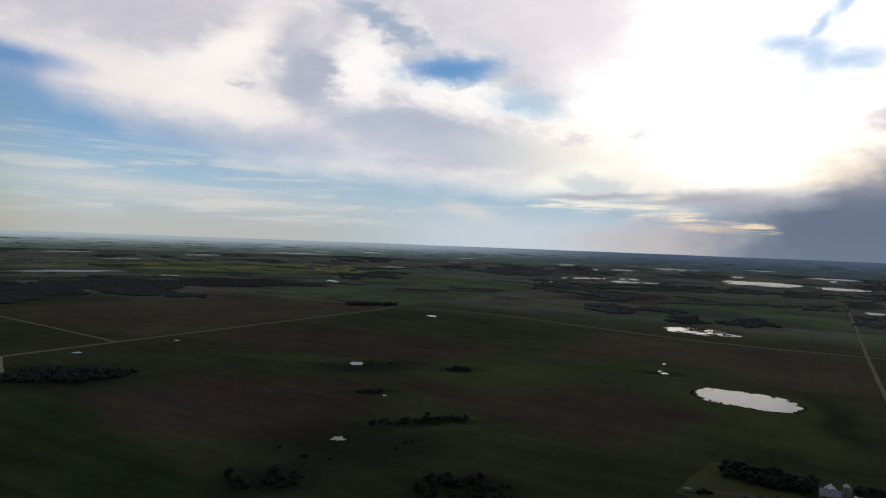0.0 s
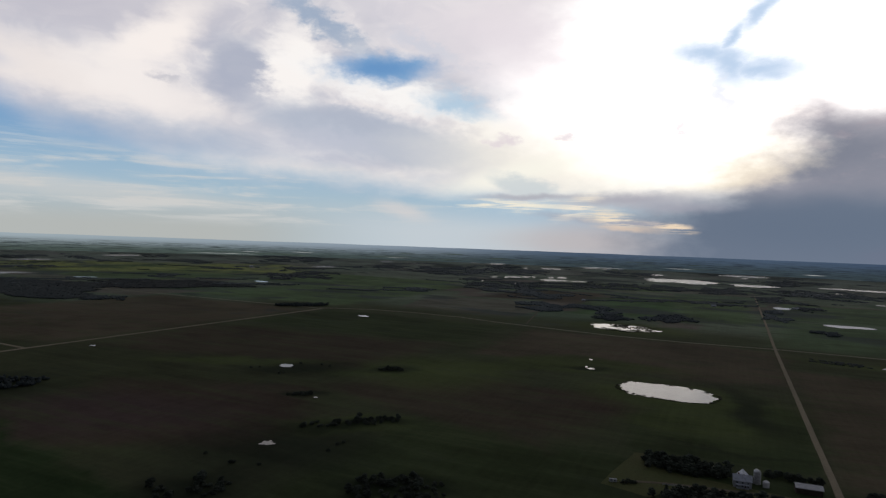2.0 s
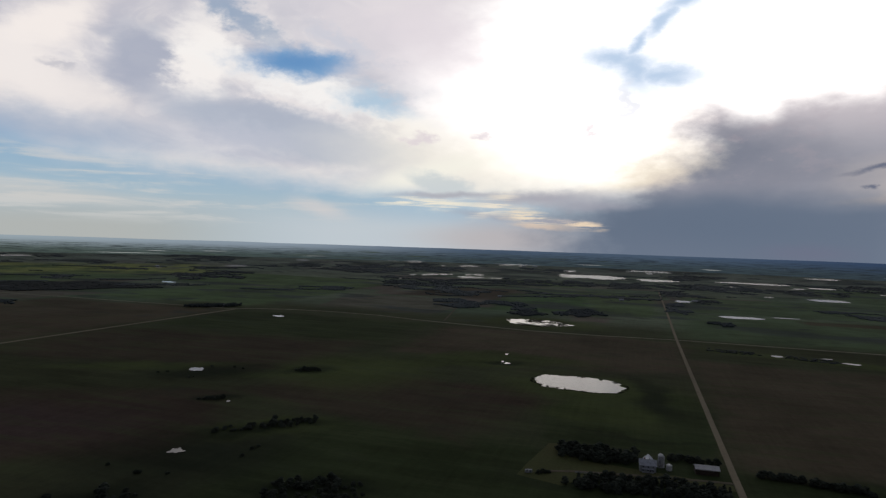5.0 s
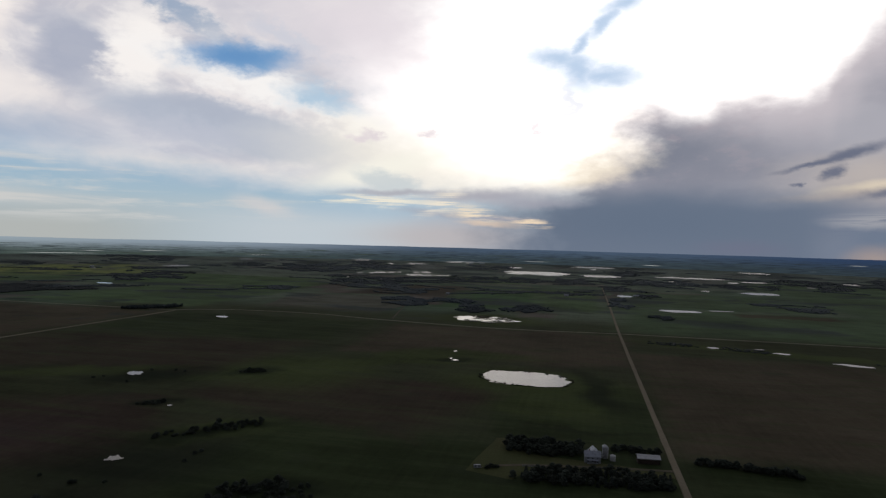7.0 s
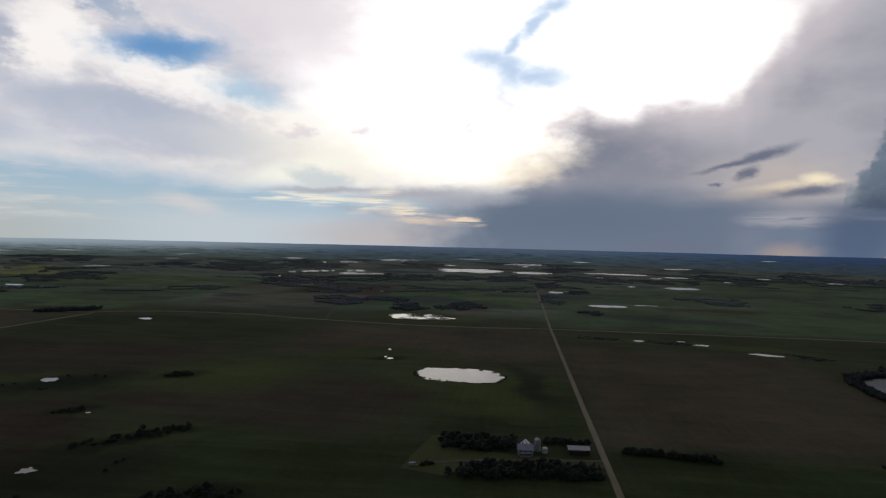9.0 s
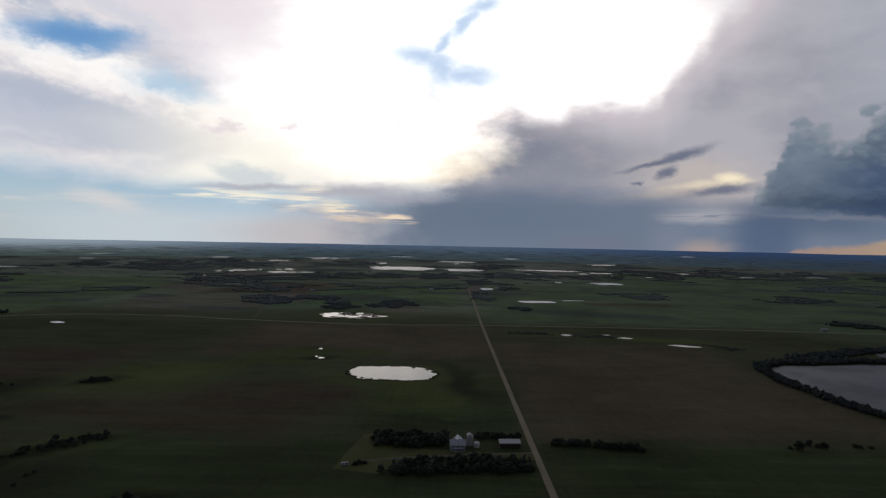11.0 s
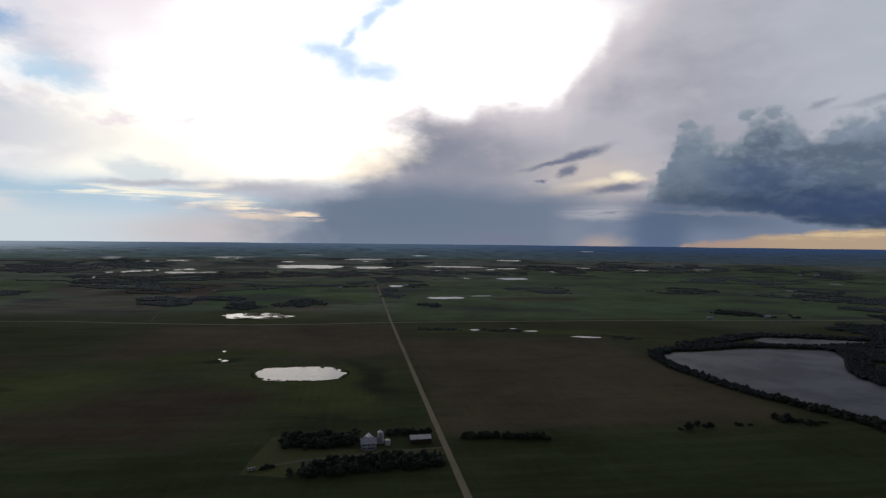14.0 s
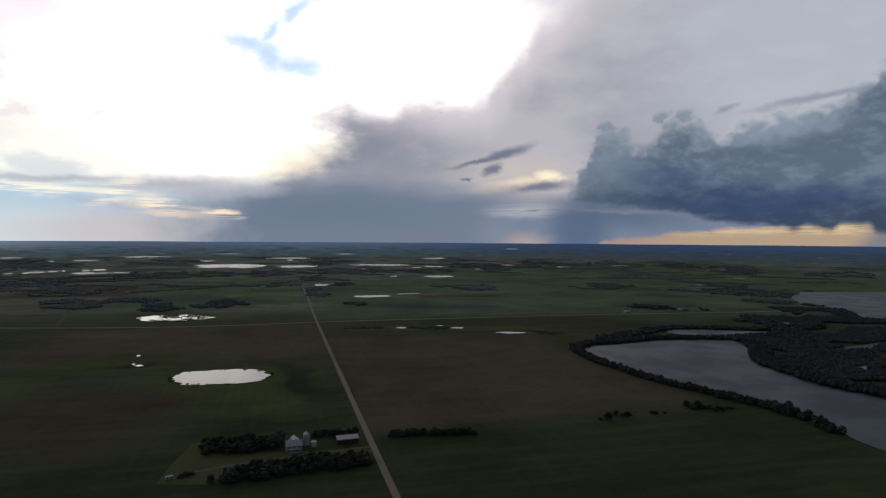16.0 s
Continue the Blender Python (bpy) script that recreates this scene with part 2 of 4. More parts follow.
    col = tint(col, rgb(250, 232, 204), oval(gentle, -9.8, 2.8, 2.3, 0.6, -10, 0.8) * bars * 0.9)
    col = tint(col, rgb(250, 226, 196), oval(gentle, -4.7, 2.1, 1.7, 0.34, -4, 0.8) * thready.step(0.4, 0.52) * 0.9)
    col = tint(col, rgb(230, 206, 184), oval(gentle, -8.6, 1.9, 2.2, 0.2, -4, 0.8) * 0.7)
    # lone scraps of dark cloud
    wisp = (a + crisp * 2.6, e + (mottle - 0.5) * 0.9 + crisp * 0.5)
    for sa, se, ra, re, turn in ((39.0, 10.9, 0.8, 0.26, 20), (45.6, 11.2, 4.0, 0.24, 7)):
        col = tint(col, rgb(134, 141, 156), oval(wisp, sa, se, ra, re, turn, 0.9) * 0.85)
    for sa, se, ra, re, turn in ((20.5, 7.8, 2.1, 0.34, 15), (18.0, 7.05, 2.2, 0.16, 15), (19.3, 6.35, 0.75, 0.4, 28), (16.9, 5.4, 0.4, 0.16, 0), (23.6, 4.8, 2.3, 0.38, 4)):
        col = tint(col, rgb(104, 111, 132), oval(wisp, sa, se, ra, re, turn, 0.85) * 0.9)

    # afterglow under the cloud base
    gap = a.ramp((27, -1.8), (28.6, -0.5), (29.2, -0.1), (30.4, 0.0), (33, 0.25), (35.4, 0.6), (39.8, 1.0), (43, 1.25), (52, 1.5), (80, -1.5))
    glow = tint(rgb(160, 138, 128), rgb(172, 150, 128), a.step(30, 38))
    glow = tint(glow, rgb(208, 186, 148), (e + crisp * 1.0).step(0.2, 1.1) * thready.step(0.38, 0.56) * a.step(32, 38))
    glow = tint(glow, rgb(176, 146, 124), oval(calm, 38.5, 0.95, 3.0, 0.14, 2, 0.8) * 0.8)
    glow = tint(glow, rgb(112, 116, 130), (a + sway * 2.0 - e * 0.8).step(47.6, 49.8) * 0.85)
    col = tint(col, glow, (gap - e + crisp * 0.7 + (streak - 0.5) * 0.6).step(-0.3, 0.2))

    # heaped dark cumulus
    puff = tree.nodes.new("ShaderNodeTexVoronoi")
    puff.feature = "SMOOTH_F1"
    tree.links.new(xyz(a * 0.75 + crisp * 1.2, e * 0.9 + roll_e * 1.4).socket, puff.inputs["Vector"])
    puff.inputs["Scale"].default_value = 0.9
    billow = Sock(puff.outputs["Distance"])
    bud = tree.nodes.new("ShaderNodeTexVoronoi")
    bud.feature = "SMOOTH_F1"
    tree.links.new(xyz(a * 1.7 + crisp * 1.5, e * 2.0 + roll_a * 1.2, 3.0).socket, bud.inputs["Vector"])
    bud.inputs["Scale"].default_value = 1.0
    small = Sock(bud.outputs["Distance"])
    lean = a + crisp * 0.5 + roll_a * 1.4
    crown = lean.ramp((24, -4.0), (25.6, 1.5), (26.4, 4.8), (27.4, 6.8), (28.0, 8.3), (28.4, 9.3), (29.8, 9.5), (30.6, 9.0), (31.6, 8.4), (32.6, 8.2), (33.5, 9.0), (34.0, 10.0), (35.4, 10.3), (36.8, 9.9), (37.8, 9.0), (38.6, 8.7), (40.0, 9.2), (41.6, 9.7), (43.8, 10.1), (46.6, 10.6), (47.8, 11.2), (49.0, 12.2), (50.5, 13.6), (62, 15), (90, 10))
    base = a.ramp((24, 4.2), (26.0, 3.5), (30.7, 2.95), (35.4, 2.5), (38.5, 1.75), (41.6, 1.45), (43.2, 1.25), (44.1, 0.95), (45.0, 1.4), (45.8, 1.25), (46.5, 0.9), (47.4, 1.5), (49, 1.3), (49.8, 0.8), (52, 0.8), (90, 2.0))
    under = (e - base + crisp * 0.9 - (streak - 0.5) * 0.6).step(-0.4, 0.35)
    heap = (crown - e - billow * 1.5 - small * 1.3 + 1.25 + crisp * 1.0).step(-0.5, 1.1) * under
    for ta, te, ra, re in ((29.4, 9.9, 0.5, 0.55), (30.6, 9.2, 0.6, 0.5), (33.9, 10.4, 0.55, 0.5), (35.8, 10.5, 0.8, 0.6)):
        heap = heap.op("MAXIMUM", oval(wisp, ta, te, ra, re, 15, 0.5) * 0.8)
    edge = (a + sway * 3.0 + crisp * 1.5).step(24.8, 28.2) * 0.4 + 0.6
    height = e - base
    shade = mottle * 0.6 + curl * 0.4 - 0.5 + crisp * 0.25
    dark = tint(rgb(56, 70, 92), rgb(88, 102, 120), (height + shade * 9.0).step(0.4, 3.4))
    dark = tint(dark, rgb(138, 150, 160), ((e - crown) * 0.34 + 1.5 + shade * 3.2 - billow * 0.9 - small * 0.6 + 0.35).step(0.3, 1.7) * 0.85)
    dark = tint(dark, rgb(110, 122, 142), shade.step(0.0, 0.12) * height.step(0.9, 3.0) * 0.6)
    dark = tint(dark, rgb(114, 129, 144), mid.step(0.5, 0.64) * height.step(1.2, 4.0) * 0.6)
    dark = tint(dark, rgb(66, 82, 114), oval(torn, 33.5, 5.4, 5.5, 1.1, -6, 0.8) * 0.6)
    dark = tint(dark, rgb(52, 70, 104), oval(v, 42, 3.2, 8, 1.2, 3, 0.7) * 0.75)
    dark = tint(dark, rgb(138, 150, 168), oval(torn, 43.0, 8.9, 4.0, 0.9, 8, 0.8) * 0.55)
    dark = tint(dark, rgb(122, 135, 149), oval(torn, 28.6, 6.6, 3.2, 2.4, 0, 0.9) * 0.6)
    col = tint(col, dark, heap * edge)
    col = tint(col, rgb(82, 98, 122), oval(calm, 30.5, 2.3, 5.0, 1.1, -5, 0.9) * 0.75)

    col = tint(col, rgb(128, 132, 144), oval(gentle, 32.0, 2.5, 4.6, 0.16, -3, 0.9) * 0.5)
    # clear air shows beyond the deck
    col = tint(col, tint((0, 0, 0), Sock(clear.outputs[0]), 0.075), a.step(-60, -74) * e.step(16, 10) * 0.7)
    # the shield of cloud goes on overhead and behind
    veil = tint((0.065, 0.07, 0.085), (0.12, 0.12, 0.14), big.step(0.3, 0.7))
    col = tint(col, veil, e.step(24, 34))
    col = tint(col, veil, a.op("ABSOLUTE").step(72, 100))
    tree.links.new(col.socket, back.inputs["Color"])
    back.inputs["Strength"].default_value = 1.0


storm_sky()

sun = new("sun", bpy.data.lights.new("sun", "SUN"))
sun.data.energy, sun.data.angle, sun.data.color = 0.12, radians(50), (1.0, 0.93, 0.82)
sun.matrix_world = look((300 * math.sin(radians(SUN_SIDE)), 300, 300 * math.tan(radians(SUN_HIGH))), (0, 0, 0))


# ---- materials ----
def material(name, rough=0.95, spec=0.1):
    mat = bpy.data.materials.new(name)
    mat.use_nodes = True
    tree = Sock.tree = mat.node_tree
    shade = tree.nodes["Principled BSDF"]
    shade.inputs["Roughness"].default_value = rough
    shade.inputs["Specular IOR Level"].default_value = spec
    where = tree.nodes.new("ShaderNodeNewGeometry")
    return mat, tree, shade, Sock(where.outputs["Position"])


def relief(tree, shade, height, depth, strength=0.5):
    bump = tree.nodes.new("ShaderNodeBump")
    bump.inputs["Strength"].default_value, bump.inputs["Distance"].default_value = strength, depth
    tree.links.new(height.socket, bump.inputs["Height"])
    tree.links.new(bump.outputs[0], shade.inputs["Normal"])


def stretched(vector, sx, sy, turn=0.0):
    node = Sock.tree.nodes.new("ShaderNodeMapping")
    Sock.tree.links.new(vector.socket, node.inputs["Vector"])
    node.inputs["Rotation"].default_value = (0, 0, radians(turn))
    node.inputs["Scale"].default_value = (sx, sy, 1)
    return Sock(node.outputs[0])


def land(name, first, second, third, rows=0.0, turn=0.0):
    """Crop or grass: two broad tones, patches of a third, and drill rows."""
    mat, tree, shade, at = material(name, 1.0, 0.05)
    broad = fbm(at, 0.006, 4, 0.6)
    patch = fbm(stretched(at, 1, 0.4, turn), 0.02, 6, 0.65)
    grain = fbm(at, 0.35, 4, 0.7)
    lines = fbm(stretched(at, 0.25, 0.006, turn), 1.0, 3, 0.6)
    col = tint(first, second, broad.step(0.38, 0.62))
    col = tint(col, third, patch.step(0.5, 0.72) * 0.85)
    value = (grain - 0.5) * 0.7 + (lines - 0.5) * rows + (patch - 0.5) * 0.5 + 1.0
    node = tree.nodes.new("ShaderNodeVectorMath")
    node.operation = "SCALE"
    tree.links.new(col.socket, node.inputs[0])
    tree.links.new(value.socket, node.inputs["Scale"])
    tree.links.new(node.outputs[0], shade.inputs["Base Color"])
    relief(tree, shade, grain, 0.6, 0.6)
    return mat


def lot(vector, x, y, half, deep, turn=0.0, soft=0.12):
    """A soft-edged rectangle of land round x, y."""
    node = Sock.tree.nodes.new("ShaderNodeMapping")
    node.vector_type = "TEXTURE"
    Sock.tree.links.new(vector.socket, node.inputs["Vector"])
    node.inputs["Location"].default_value = (x, y, 0)
    node.inputs["Rotation"].default_value = (0, 0, radians(turn))
    node.inputs["Scale"].default_value = (half, deep, 1)
    split = Sock.tree.nodes.new("ShaderNodeSeparateXYZ")
    Sock.tree.links.new(node.outputs[0], split.inputs[0])
    u, t = (Sock(split.outputs[i]).op("ABSOLUTE") for i in (0, 1))
    return u.op("MAXIMUM", t).step(1 + soft, 1 - soft)


CROP_TONE, SOIL_TONE, STUBBLE_TONE = (0.044, 0.062, 0.026), (0.108, 0.088, 0.061), (0.076, 0.058, 0.043)
# green of the far crops, lightened in the colour to match haze
FRESH_HAZE_TONE = (0.120, 0.182, 0.086)
PASTURE_TONE, MEADOW_TONE, SEDGE_TONE = (0.058, 0.066, 0.033), (0.078, 0.102, 0.036), (0.019, 0.026, 0.016)


def prairie():
    """The open plain: quarter sections of crop, pasture and fallow, damp hollows and drill rows."""
    mat, tree, shade, at = material("prairie", 1.0, 0.02)
    warp = fbm(at, 0.0012, 3, 0.5)
    split = tree.nodes.new("ShaderNodeSeparateXYZ")
    tree.links.new(at.socket, split.inputs[0])
    x, y = Sock(split.outputs[0]), Sock(split.outputs[1])
    cell = xyz((x * (1 / 330.0) + warp * 1.2).op("FLOOR"), (y * (1 / 240.0) + warp * 1.4).op("FLOOR"))
    pick = tree.nodes.new("ShaderNodeTexWhiteNoise")
    pick.noise_dimensions = "2D"
    tree.links.new(cell.socket, pick.inputs["Vector"])
    chance = Sock(pick.outputs["Value"])
    broad = fbm(at, 0.0045, 5, 0.6)
    patch = fbm(stretched(at, 0.6, 1), 0.014, 6, 0.65)
    streaks = fbm(stretched(at, 0.006, 0.05), 1.0, 5, 0.65)
    grain = fbm(at, 0.14, 5, 0.7)
    drill = fbm(stretched(at, 0.2, 0.005), 1.0, 3, 0.6)
    slough = fbm(stretched(at, 0.6, 1), 0.0035, 6, 0.6)
    # open far lots, their colours paler to stand in for haze
    col = tint((0.118, 0.168, 0.108), (0.160, 0.196, 0.136), chance.step(0.2, 0.5))
    col = tint(col, (0.165, 0.148, 0.124), chance.step(0.76, 0.86))
    # haze painted in: land turns paler and bluer farther out
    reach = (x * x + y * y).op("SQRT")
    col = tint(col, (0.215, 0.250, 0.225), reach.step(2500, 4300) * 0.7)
    # position with wandering edges, so that fields fade into their margins
    w1, w2 = fbm(at, 0.010, 4, 0.6), fbm(stretched(at, 1, 1, 90), 0.012, 4, 0.6)
    spot = (x + (w1 - 0.5) * 90.0, y + (w2 - 0.5) * 90.0)
    v = xyz(*spot)
    for tone, fields in (
        (PASTURE_TONE, ((-100, 700, 1150, 860), (480, 1252, 390, 95), (-1150, 500, 700, 500), (1020, 640, 540, 690))),
        (CROP_TONE, ((300, 340, 205, 232), (0, 715, 82, 125), (-105, 350, 195, 220), (-690, 1190, 245, 150))),
        (FRESH_HAZE_TONE, ((-160, 2250, 225, 480), (-1250, 1750, 270, 310), (-1500, 2400, 340, 300), (-2420, 2060, 420, 420), (-1180, 2300, 160, 260))),
        # greens to the east, dimmed in tone for the storm's shade
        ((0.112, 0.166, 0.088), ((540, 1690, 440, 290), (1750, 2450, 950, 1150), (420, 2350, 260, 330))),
        (SOIL_TONE, ((-150, 1150, 236, 185), (272, 850, 182, 268), (-1250, 985, 270, 345), (560, 1900, 135, 45))),
    ):
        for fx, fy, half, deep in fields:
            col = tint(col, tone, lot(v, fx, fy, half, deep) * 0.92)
    for fx, fy, half, deep, turn in ((-509, 2290, 104, 310, 13), (-790, 2150, 120, 105, 19), (-110, 1653, 48, 64, 4)):
        col = tint(col, (0.185, 0.150, 0.132), lot(v, fx, fy, half, deep, turn, 0.2) * (patch.step(0.3, 0.6) * 0.4 + 0.5))
    col = tint(col, (0.080, 0.150, 0.066), lot(v, -300, 2090, 150, 330, 8, 0.15) * 0.8)
    col = tint(col, (0.120, 0.180, 0.080), lot(v, -442, 3066, 174, 190, 8, 0.3) * 0.7)
    col = tint(col, (0.072, 0.088, 0.088), slough.step(0.53, 0.60) * (x.op("ABSOLUTE") * 0.6 + y).step(1500, 1950) * 0.85)
    for fx, fy, half, deep, turn in ((-270, 690, 150, 105, -14), (-520, 470, 125, 120, 25), (-690, 850, 240, 140, 10), (-157, 750, 50, 56, 12), (-487, 493, 90, 100, 45), (-620, 2330, 170, 260, 0)):
        col = tint(col, STUBBLE_TONE, lot(v, fx, fy, half, deep, turn, 0.25) * 0.8)
    col = tint(col, (0.074, 0.052, 0.050), oval(spot, -560, 430, 130, 70, 25, 0.7) * 0.8)
    col = tint(col, (0.034, 0.056, 0.022), lot(v, -520, 190, 215, 140, -12, 0.08))
    # sunlit field far west: the sun on it is put into its yellow-green
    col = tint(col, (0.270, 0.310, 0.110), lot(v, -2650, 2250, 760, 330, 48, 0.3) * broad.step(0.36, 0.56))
    for fx, fy, half, deep, turn in ((-24, 705, 74, 60, 2), (-243, 948, 70, 52, 14), (-215, 1010, 60, 40, 14), (-376, 799, 96, 110, 25), (-50, 830, 120, 80, -8), (-200, 975, 130, 44, 14), (-330, 880, 100, 30, 30), (330, 1215, 210, 30, -14), (-225, 1500, 130, 105, -8), (-430, 770, 40, 26, 40), (-390, 800, 160, 30, 38), (-330, 520, 60, 30, 40), (-640, 700, 130, 26, 30)):
        col = tint(col, MEADOW_TONE, oval(spot, fx, fy, half, deep, turn, 0.5) * 0.9)
    col = tint(col, (0.062, 0.076, 0.036), streaks.step(0.46, 0.68) * 0.6)
    col = tint(col, (0.030, 0.036, 0.025), patch.step(0.52, 0.72) * 0.5)
    for fx, fy, half, deep, turn in ((-540, 704, 76, 44, 42), (-346, 428, 76, 58, 40), (-325, 524, 60, 16, 42), (-446, 590, 26, 12, 40), (-430, 770, 34, 16, 40), (30, 810, 22, 110, 10), (-190, 960, 40, 16, 10), (-215, 400, 46, 24, 25), (-342, 328, 40, 30, 40), (-770, 412, 88, 60, 38)):
        col = tint(col, SEDGE_TONE, oval(spot, fx, fy, half, deep, turn, 0.7) * 0.8)
    col = tint(col, SEDGE_TONE, oval(spot, 6, 629, 66, 5, -1, 0.8) * 0.45)
    value = (grain - 0.5) * 0.5 + (drill - 0.5) * 0.35 + (broad - 0.5) * 1.4 + (patch - 0.5) * 1.0 + (streaks - 0.5) * 0.7 + 1.05
    node = tree.nodes.new("ShaderNodeVectorMath")
    node.operation = "SCALE"
    tree.links.new(col.socket, node.inputs[0])
    tree.links.new(value.socket, node.inputs["Scale"])
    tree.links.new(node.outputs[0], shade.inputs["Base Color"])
    relief(tree, shade, grain, 1.0, 0.5)
    return mat


def water(name, rough, deep, calm=0.0, spec=0.45):
    mat, tree, shade, at = material(name, rough, spec)
    shade.inputs["Base Color"].default_value = (*deep, 1)
    shade.inputs["IOR"].default_value = 1.33
    ripple = fbm(stretched(at, 0.5, 1.0, 20), 0.5, 4, 0.6)
    gust = fbm(at, 0.012, 4, 0.6)
    if calm:  # smoother lanes between the gusts
        tree.links.new((gust.step(0.4, 0.62) * (rough - calm) + calm).socket, shade.inputs["Roughness"])
    relief(tree, shade, ripple * gust, 0.05, 0.12 if calm else 0.25)
    return mat


def plain_paint(name, colour, rough=0.6, metal=0.0, wear=0.25, scale=0.6):
    mat, tree, shade, at = material(name, rough, 0.3)
    shade.inputs["Metallic"].default_value = metal
    stain = fbm(at, scale, 6, 0.65)
    worn = tuple(c * (1 - wear * 1.6) for c in colour)
    tree.links.new(tint(colour, worn, stain.step(0.42, 0.68)).socket, shade.inputs["Base Color"])
    relief(tree, shade, fbm(at, 9.0, 3, 0.6), 0.02, 0.3)
    return mat


def foliage(name, dark, light):
    mat, tree, shade, at = material(name, 0.9, 0.1)
    each = tree.nodes.new("ShaderNodeObjectInfo")
    leaf = fbm(at, 1.6, 4, 0.7)
    col = tint(dark, light, leaf.step(0.3, 0.75))
    node = tree.nodes.new("ShaderNodeVectorMath")
    node.operation = "SCALE"
    tree.links.new(col.socket, node.inputs[0])
    tree.links.new((Sock(each.outputs["Random"]) * 0.6 + 0.7).socket, node.inputs["Scale"])
    tree.links.new(node.outputs[0], shade.inputs["Base Color"])
    return mat


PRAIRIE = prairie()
LAWN = land("mown_grass", (0.084, 0.096, 0.040), (0.100, 0.100, 0.047), (0.068, 0.082, 0.034), 0.1)
GRAVEL = land("gravel", (0.290, 0.250, 0.180), (0.250, 0.216, 0.156), (0.175, 0.160, 0.108), 0.3, 0)
DRIVE = land("farm_drive", (0.150, 0.130, 0.095), (0.120, 0.110, 0.078), (0.100, 0.100, 0.060), 0.2)
TRACK = land("dirt_track", (0.330, 0.310, 0.230), (0.290, 0.270, 0.200), (0.200, 0.200, 0.130), 0.3)
POND = water("still_water", 0.08, (0.050, 0.042, 0.033), 0.0, 0.41)
SILTY = water("silty_water", 0.16, (0.088, 0.064, 0.045), 0.0, 0.15)
RUFFLED = water("wind_ruffled_water", 0.34, (0.060, 0.052, 0.042), 0.0, 0.5)
LAKE = water("lake_water", 0.50, (0.022, 0.034, 0.052), 0.40, 0.30)
LEAF = foliage("leaf", (0.038, 0.047, 0.040), (0.062, 0.074, 0.054))
NEEDLE = foliage("needle", (0.034, 0.044, 0.042), (0.054, 0.068, 0.056))
BARK = plain_paint("bark", (0.085, 0.068, 0.055), 0.95)


# ---- the ground ----
def rise(x, y):
    """Height of the land: level near by, swelling towards the far skyline."""
    r = math.hypot(x, y)
    return 0.0 if r < 2600 else 68.0 * ((r - 2600) / 2330.0) ** 2


def mesh_from(name, verts, faces, mat, smooth=False):
    me = bpy.data.meshes.new(name)
    me.from_pydata(verts, [], faces)
    me.materials.append(mat)
    if smooth:
        me.polygons.foreach_set("use_smooth", [True] * len(me.polygons))
    me.update()
    return me


def ground_sheet():
    rings = [60 * 1.085 ** i for i in range(55)]
    rings = [r for r in rings if r < 4880] + [4950.0]
    n = 180
    verts, faces = [(0, 0, 0)], []
    for r in rings:
        for k in range(n):
            w = 2 * math.pi * k / n
            x, y = r * math.sin(w), r * math.cos(w)
            verts.append((x, y, rise(x, y)))
    for k in range(n):
        faces.append((0, 1 + (k + 1) % n, 1 + k))
        for i in range(len(rings) - 1):
            p, q = 1 + i * n, 1 + (i + 1) * n
            faces.append((p + k, p + (k + 1) % n, q + (k + 1) % n, q + k))
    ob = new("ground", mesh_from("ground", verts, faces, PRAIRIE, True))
    return tagged(ob, "dark rolling prairie of crops, pasture and sloughs", "ground", kind="structure")


ground_sheet()


MERES = ((-41.8, 74, 0.74), (-37.3, 80, 0.83), (-19.8, 52.5, 0.8), (-10.4, 51.5, 1.6), (-28.9, 65, 0.85), (-44.1, 58, 2.3), (-4.0, 66, 1.0), (6.0, 66, 0.6), (21.1, 108, 0.5))


